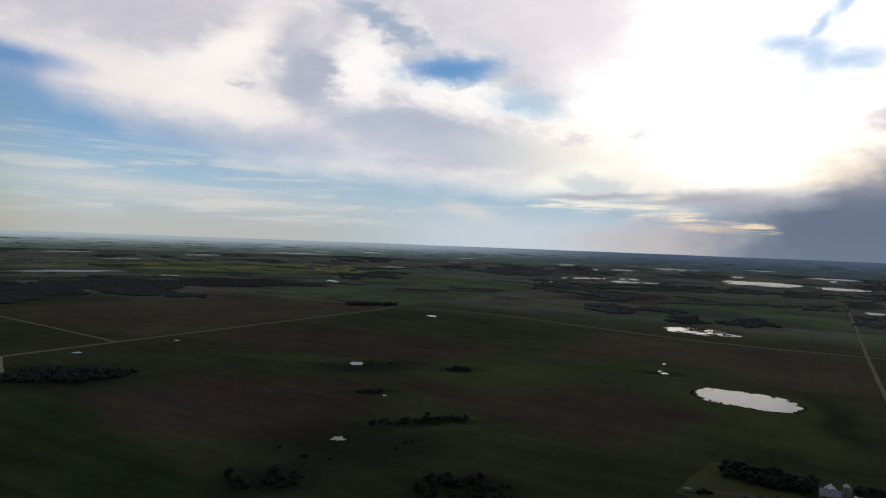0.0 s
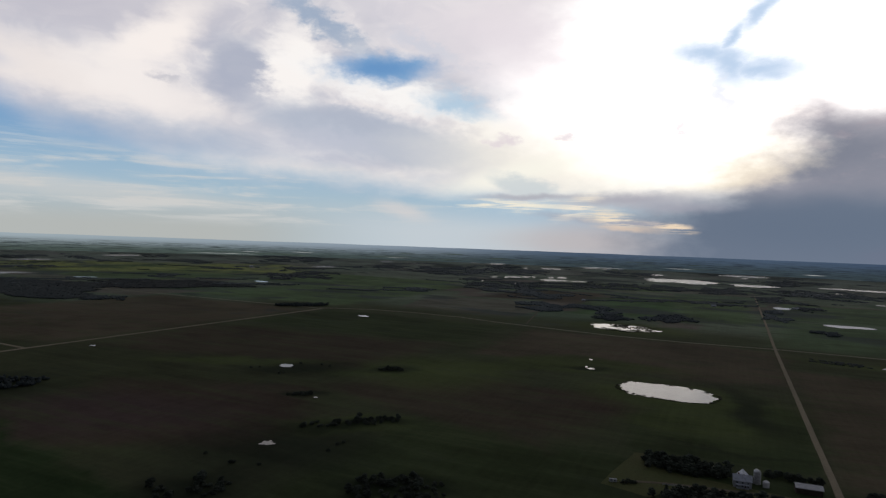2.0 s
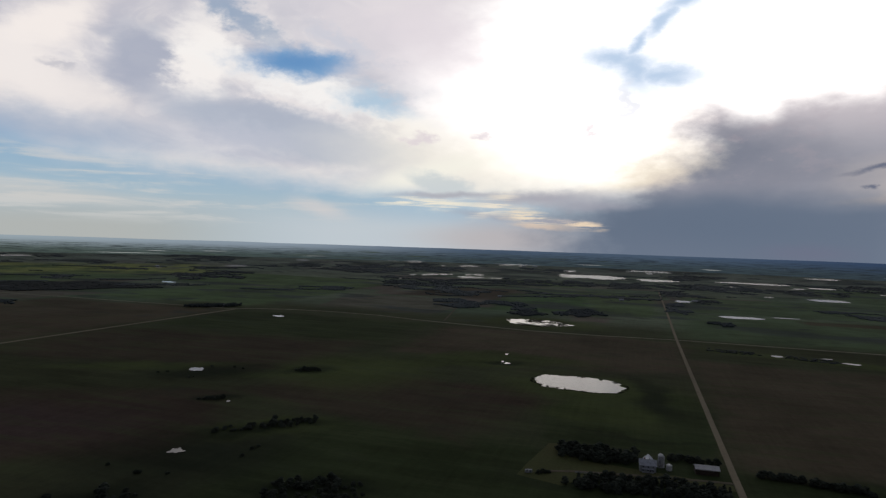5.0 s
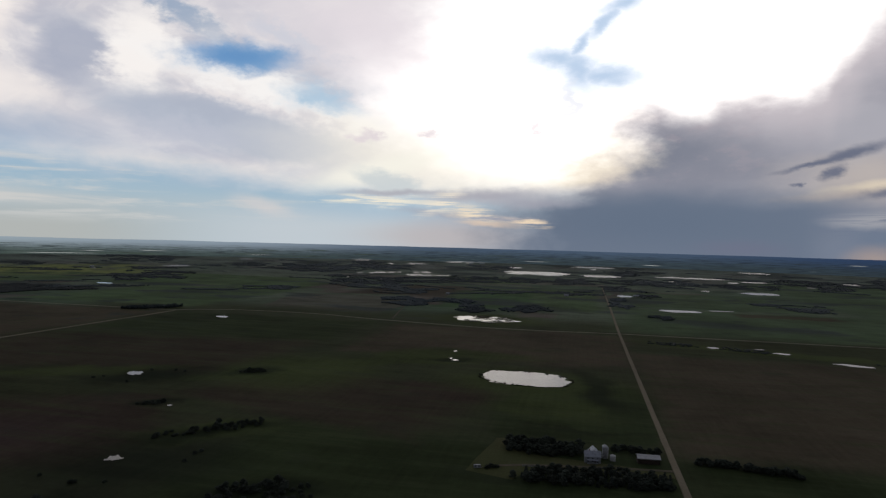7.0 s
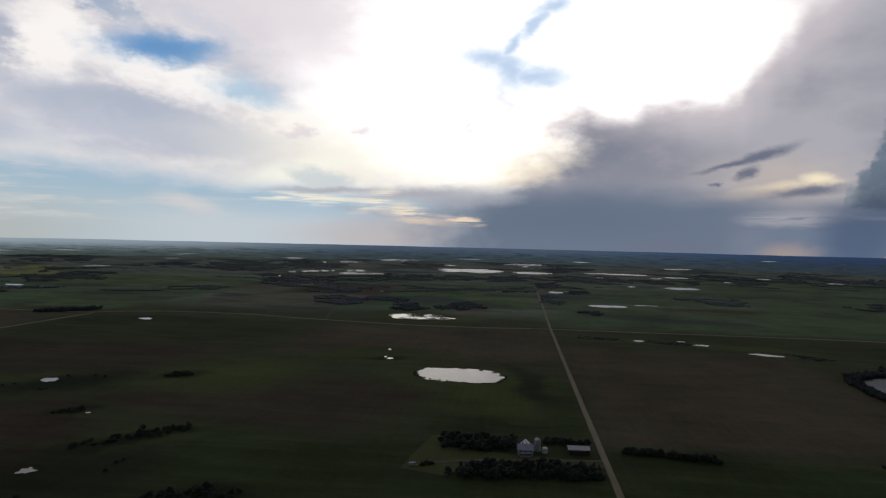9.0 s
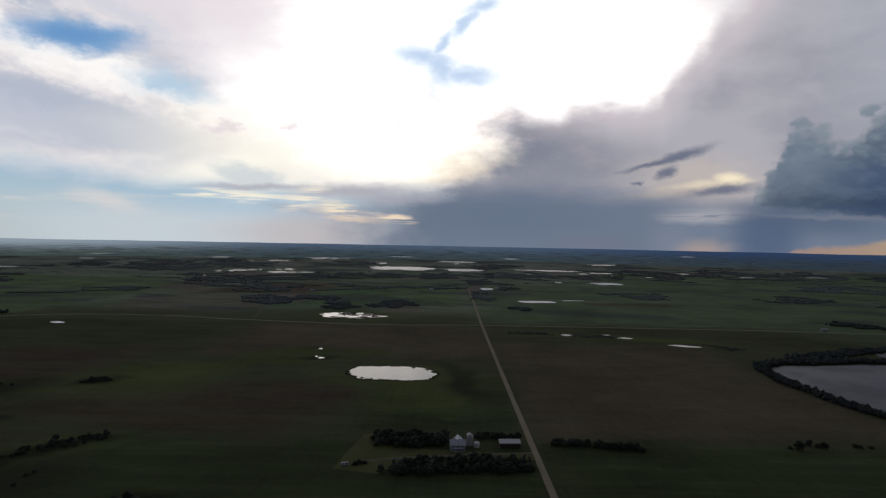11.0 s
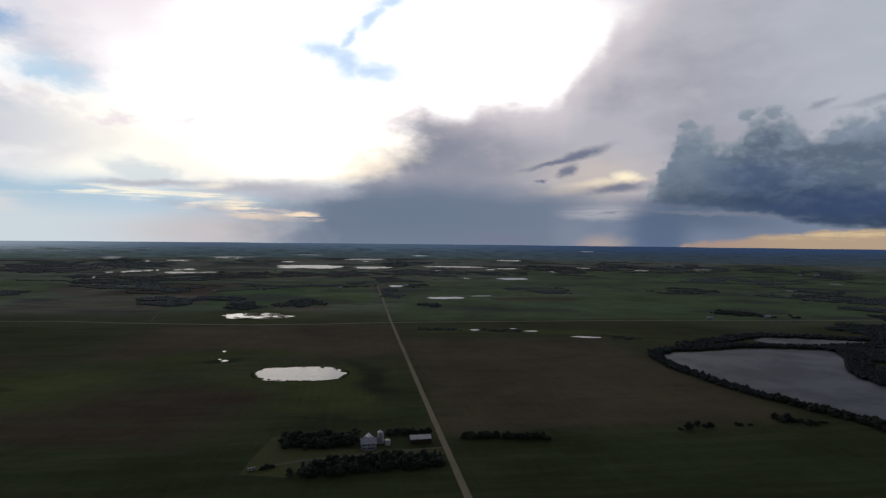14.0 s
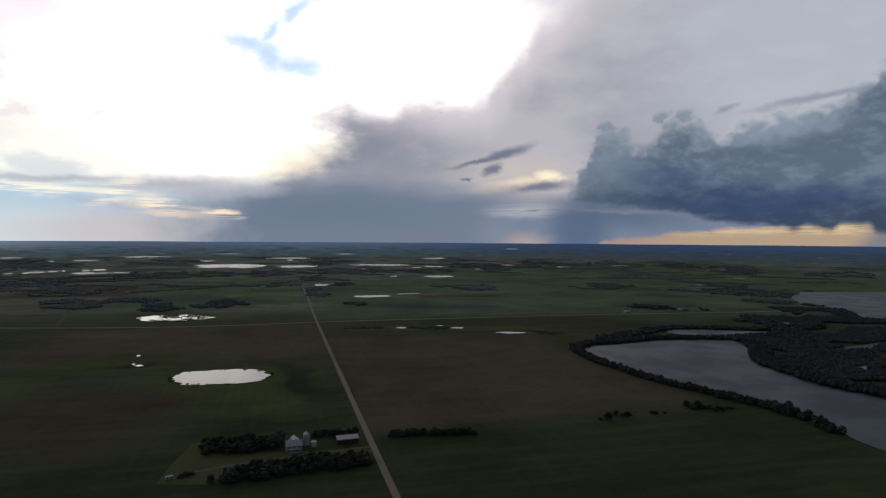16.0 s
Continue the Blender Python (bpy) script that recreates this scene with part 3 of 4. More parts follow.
def far_plain():
    """Last miles of plain under the skyline: glowing ring with blue haze painted in."""
    mat = bpy.data.materials.new("hazed_distance")
    mat.use_nodes = True
    tree = Sock.tree = mat.node_tree
    tree.nodes.clear()
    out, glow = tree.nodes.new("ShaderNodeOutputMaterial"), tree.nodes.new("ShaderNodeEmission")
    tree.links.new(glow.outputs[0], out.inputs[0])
    where, split = tree.nodes.new("ShaderNodeNewGeometry"), tree.nodes.new("ShaderNodeSeparateXYZ")
    tree.links.new(where.outputs["Position"], split.inputs[0])
    x, y, z = (Sock(o) for o in split.outputs)
    a = x.op("ARCTAN2", y) * (180 / math.pi)
    rows = fbm(xyz(a * 0.22, z * 0.10), 1.0, 5, 0.65)
    patches = fbm(xyz(a * 0.55, z * 0.22, 4.0), 1.0, 6, 0.7)
    meres = fbm(xyz(a * 0.9, z * 0.35, 9.0), 1.0, 4, 0.5)
    # glow colours: haze painted paler towards the top of the ring
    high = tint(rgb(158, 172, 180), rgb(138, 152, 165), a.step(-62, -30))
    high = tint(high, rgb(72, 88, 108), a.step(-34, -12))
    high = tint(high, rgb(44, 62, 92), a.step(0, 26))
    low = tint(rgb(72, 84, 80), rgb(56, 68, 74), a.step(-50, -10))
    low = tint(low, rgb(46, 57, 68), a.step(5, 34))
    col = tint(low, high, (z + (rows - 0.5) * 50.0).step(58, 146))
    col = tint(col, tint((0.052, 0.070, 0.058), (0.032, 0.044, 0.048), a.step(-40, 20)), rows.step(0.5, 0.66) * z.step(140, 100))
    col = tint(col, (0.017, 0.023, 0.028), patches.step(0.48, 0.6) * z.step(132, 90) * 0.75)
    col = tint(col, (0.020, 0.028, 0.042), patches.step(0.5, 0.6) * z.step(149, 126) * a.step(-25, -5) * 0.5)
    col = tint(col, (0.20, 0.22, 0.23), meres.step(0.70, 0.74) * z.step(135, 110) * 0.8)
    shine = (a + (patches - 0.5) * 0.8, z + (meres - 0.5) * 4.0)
    for side, high_up, half in MERES:  # pale slivers of far water, their sky shine painted in
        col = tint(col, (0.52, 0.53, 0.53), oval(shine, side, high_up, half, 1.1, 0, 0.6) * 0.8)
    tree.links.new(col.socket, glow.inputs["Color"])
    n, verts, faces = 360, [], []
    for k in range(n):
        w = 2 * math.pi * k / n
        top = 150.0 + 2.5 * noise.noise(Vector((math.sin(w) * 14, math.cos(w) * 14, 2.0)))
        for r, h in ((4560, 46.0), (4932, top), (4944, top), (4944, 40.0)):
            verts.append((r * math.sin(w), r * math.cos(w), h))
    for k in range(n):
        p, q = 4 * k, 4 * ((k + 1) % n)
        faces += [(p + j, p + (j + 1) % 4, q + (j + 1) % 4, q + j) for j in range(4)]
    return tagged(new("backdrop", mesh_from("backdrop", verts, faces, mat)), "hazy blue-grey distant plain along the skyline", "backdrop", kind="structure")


far_plain()


def sheet(name, ring, lift, mat, step=60.0):
    """A flat patch of land inside a closed ring, laid on the ground."""
    bm = bmesh.new()
    bm.faces.new([bm.verts.new((x, y, 0)) for x, y in ring])
    bmesh.ops.triangulate(bm, faces=bm.faces[:])
    far = max(math.hypot(x, y) for x, y in ring)
    if far > 2600:
        for _ in range(6):
            long = [ed for ed in bm.edges if ed.calc_length() > step]
            if not long:
                break
            bmesh.ops.subdivide_edges(bm, edges=long, cuts=1)
            bmesh.ops.triangulate(bm, faces=[f for f in bm.faces if len(f.verts) > 3])
    for v in bm.verts:
        v.co.z = rise(v.co.x, v.co.y) + lift
    bmesh.ops.recalc_face_normals(bm, faces=bm.faces[:])
    if bm.faces and sum(f.normal.z for f in bm.faces) < 0:
        bmesh.ops.reverse_faces(bm, faces=bm.faces[:])
    me = bpy.data.meshes.new(name)
    bm.to_mesh(me)
    bm.free()
    me.materials.append(mat)
    return new(name, me)


def wavy(corners, wobble, seed, spacing=25.0):
    """A closed ring through corners whose sides wander."""
    ring = []
    for i, (x0, y0) in enumerate(corners):
        x1, y1 = corners[(i + 1) % len(corners)]
        n = max(2, int(math.hypot(x1 - x0, y1 - y0) / spacing))
        for k in range(n):
            s = k / n
            x, y = x0 + (x1 - x0) * s, y0 + (y1 - y0) * s
            d = noise.noise_vector(Vector((x * 0.011, y * 0.011, seed))) * wobble + noise.noise_vector(Vector((x * 0.05, y * 0.05, seed))) * wobble * 0.3
            ring.append((x + d.x, y + d.y))
    return ring


def rounded(corners, rounds=3):
    """Corner-cutting: a soft closed ring from a few corners."""
    for _ in range(rounds):
        ring = []
        for i, (x0, y0) in enumerate(corners):
            x1, y1 = corners[(i + 1) % len(corners)]
            ring += [(0.75 * x0 + 0.25 * x1, 0.75 * y0 + 0.25 * y1), (0.25 * x0 + 0.75 * x1, 0.25 * y0 + 0.75 * y1)]
        corners = ring
    return corners


def blot(x, y, half, deep, turn, seed, ragged=0.18, n=56, p=0.82):
    """An irregular oval ring, squarish for a small p and pointed for a large one."""
    ring, c, s = [], math.cos(radians(turn)), math.sin(radians(turn))
    for k in range(n):
        w = 2 * math.pi * k / n
        u, t = math.cos(w), math.sin(w)
        u, t = math.copysign(abs(u) ** p, u), math.copysign(abs(t) ** p, t)
        m = 1 + ragged * (noise.noise(Vector((u * 1.6, t * 1.6, seed))) + 0.6 * noise.noise(Vector((u * 5, t * 5, seed + 9))))
        u, t = u * half * m, t * deep * m
        ring.append((x + u * c - t * s, y + u * s + t * c))
    return ring


def field(name, ring, lift, mat, label):
    return tagged(sheet(name, ring, lift, mat), label, "field", kind="structure")


# ---- roads ----
def road(name, points, width, mat, label, lift=0.45):
    """A crowned strip along a line of points."""
    path = []
    for (x0, y0), (x1, y1) in zip(points, points[1:]):
        n = max(1, int(math.hypot(x1 - x0, y1 - y0) / 30))
        path += [(x0 + (x1 - x0) * k / n, y0 + (y1 - y0) * k / n) for k in range(n)]
    path.append(points[-1])
    verts, faces = [], []
    for i, (x, y) in enumerate(path):
        xa, ya = path[max(0, i - 1)]
        xb, yb = path[min(len(path) - 1, i + 1)]
        d = Vector((xb - xa, yb - ya)).normalized()
        for j, (off, high) in enumerate(((-0.62, -0.45), (-0.5, 0.0), (0.0, 0.12), (0.5, 0.0), (0.62, -0.45))):
            wander = noise.noise(Vector((x * 0.03, y * 0.03, j * 3.1))) * 0.07 * width
            px, py = x + d.y * (off * width + wander), y - d.x * (off * width + wander)
            verts.append((px, py, rise(px, py) + lift + high))
    for i in range(len(path) - 1):
        for j in range(4):
            faces.append((i * 5 + j, i * 5 + j + 1, i * 5 + j + 6, i * 5 + j + 5))
    return tagged(new(name, mesh_from(name, verts, faces, mat)), label, "road", kind="structure")


road("road", [(81, -400), (81, 560), (82, 1000), (83, 1366), (89, 1900), (97, 3060)], 4.6, GRAVEL, "straight pale gravel section road")
road("road", [(-2300, 1340), (-985, 1352), (-912, 1396), (-829, 1424), (-734, 1434), (-600, 1426), (-500, 1396), (-365, 1370), (-217, 1346), (-67, 1347), (83, 1366), (386, 1367), (669, 1368), (1112, 1338), (1900, 1330)], 5.2, TRACK, "dirt section road winding across the plain", 0.38)
road("road", [(-955, 425), (-958, 590), (-962, 1346)], 6.0, GRAVEL, "gravel road along the western fields", 0.42)
road("road", [(-957, 592), (-1180, 604), (-1390, 612), (-2400, 640)], 5.5, GRAVEL, "gravel side road meeting a junction", 0.40)
road("road", [(-955, 425), (-905, 402), (-850, 380)], 4.5, TRACK, "farm track turning off the gravel road", 0.34)
road("road", [(-430, 1412), (-485, 1700)], 3.6, DRIVE, "farm lane running to a wood", 0.34)
road("road", [(-974, 2440), (-985, 2640)], 6.0, TRACK, "short pale lane between dark woods", 0.34)
road("road", [(78, 536), (20, 528), (-40, 516), (-62, 508)], 4.0, DRIVE, "dirt farm drive", 0.30)


# ---- water ----
SHORES = []


def shore(ring):
    xs, ys = [q[0] for q in ring], [q[1] for q in ring]
    SHORES.append((min(xs), max(xs), min(ys), max(ys), ring))
    return ring


def pond(x, y, half, deep, turn, seed, label="still pond mirroring the pale sky", mat=None, ragged=0.18, lift=0.5, p=0.95):
    edge = sheet("pond", shore(blot(x, y, half, deep, turn, seed, ragged, 72, p)), lift, mat or POND)
    return tagged(edge, label, "pond", kind="structure")



BIG = "long oval pond mirroring the white sky"
pond(-69, 852, 62, 43, -13, 27, BIG, SILTY, 0.15, p=0.82)
pond(-229, 1501, 72, 60, -12, 4, "shallow slough broken up by reeds", ragged=0.4, p=1.0)
for x, y, half, deep, turn, seed in (
    (-186, 950, 5.5, 5, -12, 5), (-195, 962, 2.5, 4, 10, 6), (-202, 1030, 2.5, 5, 0, 7),
    (286, 1938, 64, 32, 8, 8), (409, 2003, 34, 9, 5, 9), (747, 2884, 78, 60, -6, 10), (163, 2444, 27, 50, 0, 11),
    (243, 1240, 10, 9, -10, 12), (326, 1252, 9, 4, -12, 13), (354, 1215, 14, 8, -12, 14), (436, 1130, 27, 9, -20, 15),
    (-564, 711, 9, 13, 42, 16), (-362, 434, 5.5, 5.5, 38, 17), (-793, 1281, 11, 18, 48, 18), (-912, 504, 7, 4, 42, 19),
    (-904, 663, 4.5, 5, 44, 20), (-423, 586, 2.6, 2.2, 40, 22), (-1912, 861, 18, 26, 56, 23), (-2265, 1612, 38, 30, 64, 24),
    (-1721, 1997, 21, 40, 61, 26),
):
    pond(x, y, half, deep, turn, seed, "small prairie pothole full of water" if half < 25 else "prairie slough mirroring the evening sky", ragged=0.6 if half < 25 else 0.35)
for x, y, half, deep, turn, seed in (
    (-255, 3775, 180, 150, 4, 30), (77, 4420, 139, 60, -1, 31), (108, 3714, 100, 80, -2, 32), (607, 3786, 173, 46, -9, 33),
    (907, 3616, 58, 38, -5, 34), 
    (-1174, 3234, 21, 30, 20, 36), (-1119, 3271, 14, 44, 19, 70), (-1090, 3318, 34, 50, 18, 71), (-1038, 3375, 22, 50, 17, 72), (-1004, 3413, 9, 40, 16, 73),
    (-871, 3257, 49, 66, 15, 37), (-914, 3445, 15, 46, 15, 74), (-867, 3486, 27, 60, 14, 75), (-803, 3271, 20, 40, 14, 76),
    (-1529, 4259, 62, 60, 20, 77), (-1687, 4245, 35, 46, 22, 78), (-1260, 4076, 15, 44, 17, 79), (-889, 4420, 48, 50, 11, 80), (-779, 4430, 30, 60, 10, 81),
    (-426, 4170, 41, 50, 6, 82), (-1122, 2914, 9, 34, 21, 83), (-937, 2874, 8, 34, 18, 84),
    (2099, 2478, 29, 31, -19, 40), (-2640, 1415, 176, 52, 67, 41),
    (-3398, 2672, 105, 33, 66, 42), (-2190, 3084, 74, 42, 55, 44), (-3294, 2061, 90, 32, 70, 45),
    (-3834, 2042, 136, 19, 74, 46), (-2196, 3815, 42, 40, 30, 54), (-2372, 2668, 14, 30, 42, 55), (-1111, 4165, 67, 50, 15, 56), (-726, 3291, 57, 22, 12, 57), (80, 4247, 22, 30, 0, 58), (471, 3488, 14, 28, -8, 59), (782, 3545, 26, 30, -12, 61), (533, 2918, 15, 24, -10, 62), (1096, 3372, 18, 28, -18, 63),
    (1374, 3649, 42, 48, -21, 64), (1648, 3419, 39, 46, -26, 65), (1665, 2181, 24, 33, -37, 66), (3178, 3338, 37, 47, -44, 67), (1936, 4200, 37, 52, -25, 68), (1080, 4298, 91, 22, -12, 50), (2033, 3424, 59, 29, -25, 51),
):
    pond(x, y, half, deep if math.hypot(x, y) < 3900 else max(deep, 48), turn, seed, "distant prairie lake, a pale sliver of water", RUFFLED, ragged=0.45, lift=0.7, p=0.85)

# the lake east of the road, its back bay and a far one
LAKE_RING = [(505, 950), (484, 925), (475, 840), (478, 740), (484, 690), (504, 626), (524, 573), (534, 530), (520, 480), (508, 455), (506, 420), (510, 380), (520, 200), (690, 180), (692, 440), (682, 564), (667, 602), (656, 641), (667, 689), (674, 753), (702, 803), (766, 875), (803, 940), (790, 958), (703, 985), (645, 985), (585, 964), (531, 961)]
tagged(sheet("lake", shore(wavy(rounded(LAKE_RING, 2), 4, 60, 12)), 0.5, LAKE), "slate-grey lake with a wooded shore", "lake", kind="structure")
tagged(sheet("lake", shore(wavy(rounded([(738, 1084), (790, 1104), (850, 1078), (914, 1047), (985, 1008), (887, 1003), (800, 990), (745, 1020)], 1), 5, 61, 10)), 0.5, LAKE), "narrow back bay behind a strip of trees", "lake", kind="structure")
tagged(sheet("lake", shore(wavy(rounded([(1470, 1530), (1780, 1830), (1917, 1800), (2250, 1700), (2050, 1350), (1650, 1120), (1367, 1125), (1300, 1149), (1435, 1283), (1475, 1398)], 2), 14, 62, 20)), 0.5, LAKE), "far grey lake among dark woods", "lake", kind="structure")
tagged(sheet("lake", shore(wavy(rounded([(865, 842), (931, 846), (1070, 892), (1030, 852), (912, 812)], 1), 4, 63, 8)), 0.5, LAKE), "narrow backwater in the woods", "lake", kind="structure")


# ---- small builders ----
def part(name, bm, mat, parent, label=""):
    me = bpy.data.meshes.new(name)
    bm.to_mesh(me)
    bm.free()
    me.materials.append(mat)
    ob = new(name, me)
    ob.parent = parent
    return tagged(ob, label)


def thing(name, x, y, turn, label, category, group="", z=0.0):
    ob = new(name)
    ob.matrix_world = pose(x, y, rise(x, y) + z, 0, 0, turn)
    return tagged(ob, label, category, group)


def block(cx, cy, cz, sx, sy, sz, bevel=0.0, bm=None):
    bm = bm or bmesh.new()
    made = bmesh.ops.create_cube(bm, size=1.0)
    bmesh.ops.scale(bm, vec=(sx, sy, sz), verts=made["verts"])
    bmesh.ops.translate(bm, vec=(cx, cy, cz), verts=made["verts"])
    if bevel:
        edges = list({ed for v in made["verts"] for ed in v.link_edges})
        bmesh.ops.bevel(bm, geom=edges, offset=bevel, segments=2, affect="EDGES", profile=0.5)
    return bm


def tube(cx, cy, z0, z1, r0, r1, sides=16, bm=None):
    bm = bm or bmesh.new()
    m = Matrix.Translation((cx, cy, (z0 + z1) / 2))
    bmesh.ops.create_cone(bm, cap_ends=True, segments=sides, radius1=r0, radius2=r1, depth=z1 - z0, matrix=m)
    return bm


def gable_walls(w, d, high, ridge):
    """Walls with gable ends on +-x; the ridge runs along x."""
    bm = bmesh.new()
    x, y = w / 2, d / 2
    v = [bm.verts.new(p) for p in ((-x, -y, -0.3), (x, -y, -0.3), (x, y, -0.3), (-x, y, -0.3), (-x, -y, high), (x, -y, high), (x, y, high), (-x, y, high), (-x, 0, ridge), (x, 0, ridge))]
    for f in ((0, 1, 5, 4), (2, 3, 7, 6), (1, 2, 6, 9, 5), (3, 0, 4, 8, 7), (3, 2, 1, 0), (4, 5, 9, 8), (6, 7, 8, 9)):
        bm.faces.new([v[k] for k in f])
    return bm


def gable_roof(w, d, high, ridge, over=0.5, thick=0.22):
    """Two thick roof slopes that overhang the walls."""
    bm = bmesh.new()
    x, y = w / 2 + over, d / 2 + over
    drop = (ridge - high) / (d / 2) * over
    for side in (-1, 1):
        low = [(-x, side * y, high - drop), (x, side * y, high - drop), (x, 0, ridge), (-x, 0, ridge)]
        verts = [bm.verts.new((px, py, pz + t)) for t in (0.03, thick) for px, py, pz in low]
        for f in ((0, 1, 2, 3), (7, 6, 5, 4), (0, 4, 5, 1), (1, 5, 6, 2), (2, 6, 7, 3), (3, 7, 4, 0)):
            bm.faces.new([verts[k] for k in f])
    bmesh.ops.recalc_face_normals(bm, faces=bm.faces[:])
    return bm


WHITE = plain_paint("white_siding", (0.40, 0.43, 0.47), 0.6, 0, 0.22)
ROOF = plain_paint("pale_metal_roof", (0.50, 0.54, 0.62), 0.5, 0, 0.2)
METAL = plain_paint("galvanised_steel", (0.74, 0.75, 0.77), 0.45, 0.2, 0.15)
CONCRETE = plain_paint("silo_concrete", (0.40, 0.41, 0.42), 0.85, 0, 0.3)
BROWN = plain_paint("dark_boards", (0.075, 0.055, 0.045), 0.8, 0, 0.3)
BRICK = plain_paint("chimney_brick", (0.26, 0.13, 0.10), 0.9, 0, 0.3)
TYRE = plain_paint("tyre_rubber", (0.03, 0.03, 0.03), 0.9)
PANE, _, pane_shade, _ = material("window_glass", 0.05, 0.5)
pane_shade.inputs["Base Color"].default_value = (0.02, 0.025, 0.03, 1)


def window(parent, x, y, z, turn, w=1.0, h=1.3):
    frame_bm = bmesh.new()
    for bx, bz, sx, sz in ((0, h / 2, w + 0.16, 0.1), (0, -h / 2, w + 0.2, 0.14), (-w / 2, 0, 0.1, h), (w / 2, 0, 0.1, h), (0, 0, 0.06, h)):
        block(bx, 0, bz, sx, 0.12, sz, 0, frame_bm)
    ob = part("window", frame_bm, WHITE, parent)
    ob.matrix_local = pose(x, y, z, 0, 0, turn)
    part("pane", block(0, 0.02, 0, w, 0.05, h), PANE, ob)
    return ob


def wing(house, x, y, turn, w, d, high, ridge):
    wall = part("wall", gable_walls(w, d, high, ridge), WHITE, house)
    wall.matrix_local = pose(x, y, 0, 0, 0, turn)
    roof = part("roof", gable_roof(w, d, high, ridge), ROOF, house, "pale metal roof")
    roof.matrix_local = pose(x, y, 0, 0, 0, turn)
    for level in range(int(high // 2.6)):
        for k in (-0.3, 0.0, 0.3):
            window(wall, k * w, -d / 2 - 0.03, 1.5 + 2.7 * level, 0)
            window(wall, k * w, d / 2 + 0.03, 1.5 + 2.7 * level, 180)
        for side in (-1, 1):
            window(wall, side * (w / 2 + 0.03), 0, 1.5 + 2.7 * level, 90 * side)
    return wall


def farmhouse(x, y, turn):
    house = thing("farmhouse", x, y, turn, "white two-storey farmhouse with pale gabled roofs", "house")
    front = wing(house, 0, 0, 0, 13.0, 8.0, 5.6, 9.2)
    wing(house, 1.5, 9.6, 90, 11.0, 7.5, 5.4, 8.8)
    part("chimney", block(-2.5, 0.3, 9.2, 0.8, 0.8, 2.6, 0.05), BRICK, house, "brick chimney")
    porch = part("porch_roof", block(0, -5.2, 3.0, 9.0, 2.6, 0.2, 0.04), ROOF, house)
    part("porch_floor", block(0, -5.2, 0.2, 9.0, 2.6, 0.7, 0.03), WHITE, house)
    for k in (-4.2, -1.4, 1.4, 4.2):
        part("porch_post", block(k, -6.3, 1.7, 0.16, 0.16, 2.5, 0.02), WHITE, porch)
    door = part("door", block(1.9, -4.06, 1.55, 1.0, 0.1, 2.05, 0.02), BROWN, front, "dark front door")
    part("handle", block(2.25, -4.16, 1.5, 0.06, 0.1, 0.2, 0.01), METAL, door)
    return house


def silo(x, y, radius, high, label):
    tower = thing("silo", x, y, 0, label, "silo")
    part("wall", tube(0, 0, -0.3, high, radius, radius, 28), CONCRETE, tower)
    dome = bmesh.new()
    bmesh.ops.create_uvsphere(dome, u_segments=28, v_segments=12, radius=radius * 1.03)
    bmesh.ops.delete(dome, geom=[v for v in dome.verts if v.co.z < -0.01], context="VERTS")
    bmesh.ops.scale(dome, vec=(1, 1, 0.75), verts=dome.verts[:])
    bmesh.ops.translate(dome, vec=(0, 0, high), verts=dome.verts[:])
    cap = part("dome", dome, METAL, tower, "galvanised dome cap")
    part("vent", tube(0, 0, high + radius * 0.7, high + radius * 0.7 + 0.8, 0.35, 0.25, 12), METAL, cap)
    for k in range(int(high / 1.2)):
        part("hoop", tube(0, 0, 0.6 + 1.2 * k, 0.68 + 1.2 * k, radius + 0.03, radius + 0.03, 28), METAL, tower)
    part("chute", block(radius + 0.35, 0, high / 2, 0.7, 0.9, high, 0.05), METAL, tower)
    return tower


def machine_shed(x, y, turn, w, d, high, ridge):
    shed = thing("machine_shed", x, y, turn, "dark board machine shed with a white metal roof", "shed")
    part("wall", gable_walls(w, d, high, ridge), BROWN, shed)
    roof = part("roof", gable_roof(w, d, high, ridge, 0.6), METAL, shed, "white ribbed metal roof")
    for k in range(int(w / 1.2)):
        for side in (-1, 1):
            rib = part("rib", block(0, 0, 0, 0.09, math.hypot(d / 2, ridge - high), 0.08), METAL, roof)
            rib.matrix_local = pose(-w / 2 + 0.6 + 1.2 * k, side * d / 4, (high + ridge) / 2 + 0.25, -side * math.degrees(math.atan2(ridge - high, d / 2)))
    for k in (-0.3, 0.05):
        door = part("sliding_door", block(k * w, -d / 2 - 0.08, 1.9, 4.2, 0.12, 3.8, 0.02), BROWN, shed)
        part("rail", block(k * w + 1.0, -d / 2 - 0.12, 3.95, 7.0, 0.12, 0.14), METAL, door)
    return shed


def camper(x, y, turn):
    van = thing("camper_trailer", x, y, turn, "small white camper trailer parked on the lawn", "trailer")
    body = part("body", block(0, 0, 1.65, 5.6, 2.3, 2.3, 0.28), WHITE, van)
    for k in (-1.6, 1.2):
        part("window", block(k, -1.16, 1.95, 1.1, 0.06, 0.7, 0.02), PANE, body)
    part("door", block(-0.2, -1.17, 1.5, 0.7, 0.06, 1.8, 0.02), METAL, body)
    part("drawbar", block(3.5, 0, 0.55, 1.6, 0.12, 0.12), METAL, van)
    for side in (-1, 1):
        wheel = bmesh.new()
        bmesh.ops.create_cone(wheel, cap_ends=True, segments=20, radius1=0.36, radius2=0.36, depth=0.24, matrix=Matrix.Translation((-0.3, side * 1.05, 0.36)) @ Matrix.Rotation(radians(90), 4, "X"))
        part("wheel", wheel, TYRE, van)
    return van


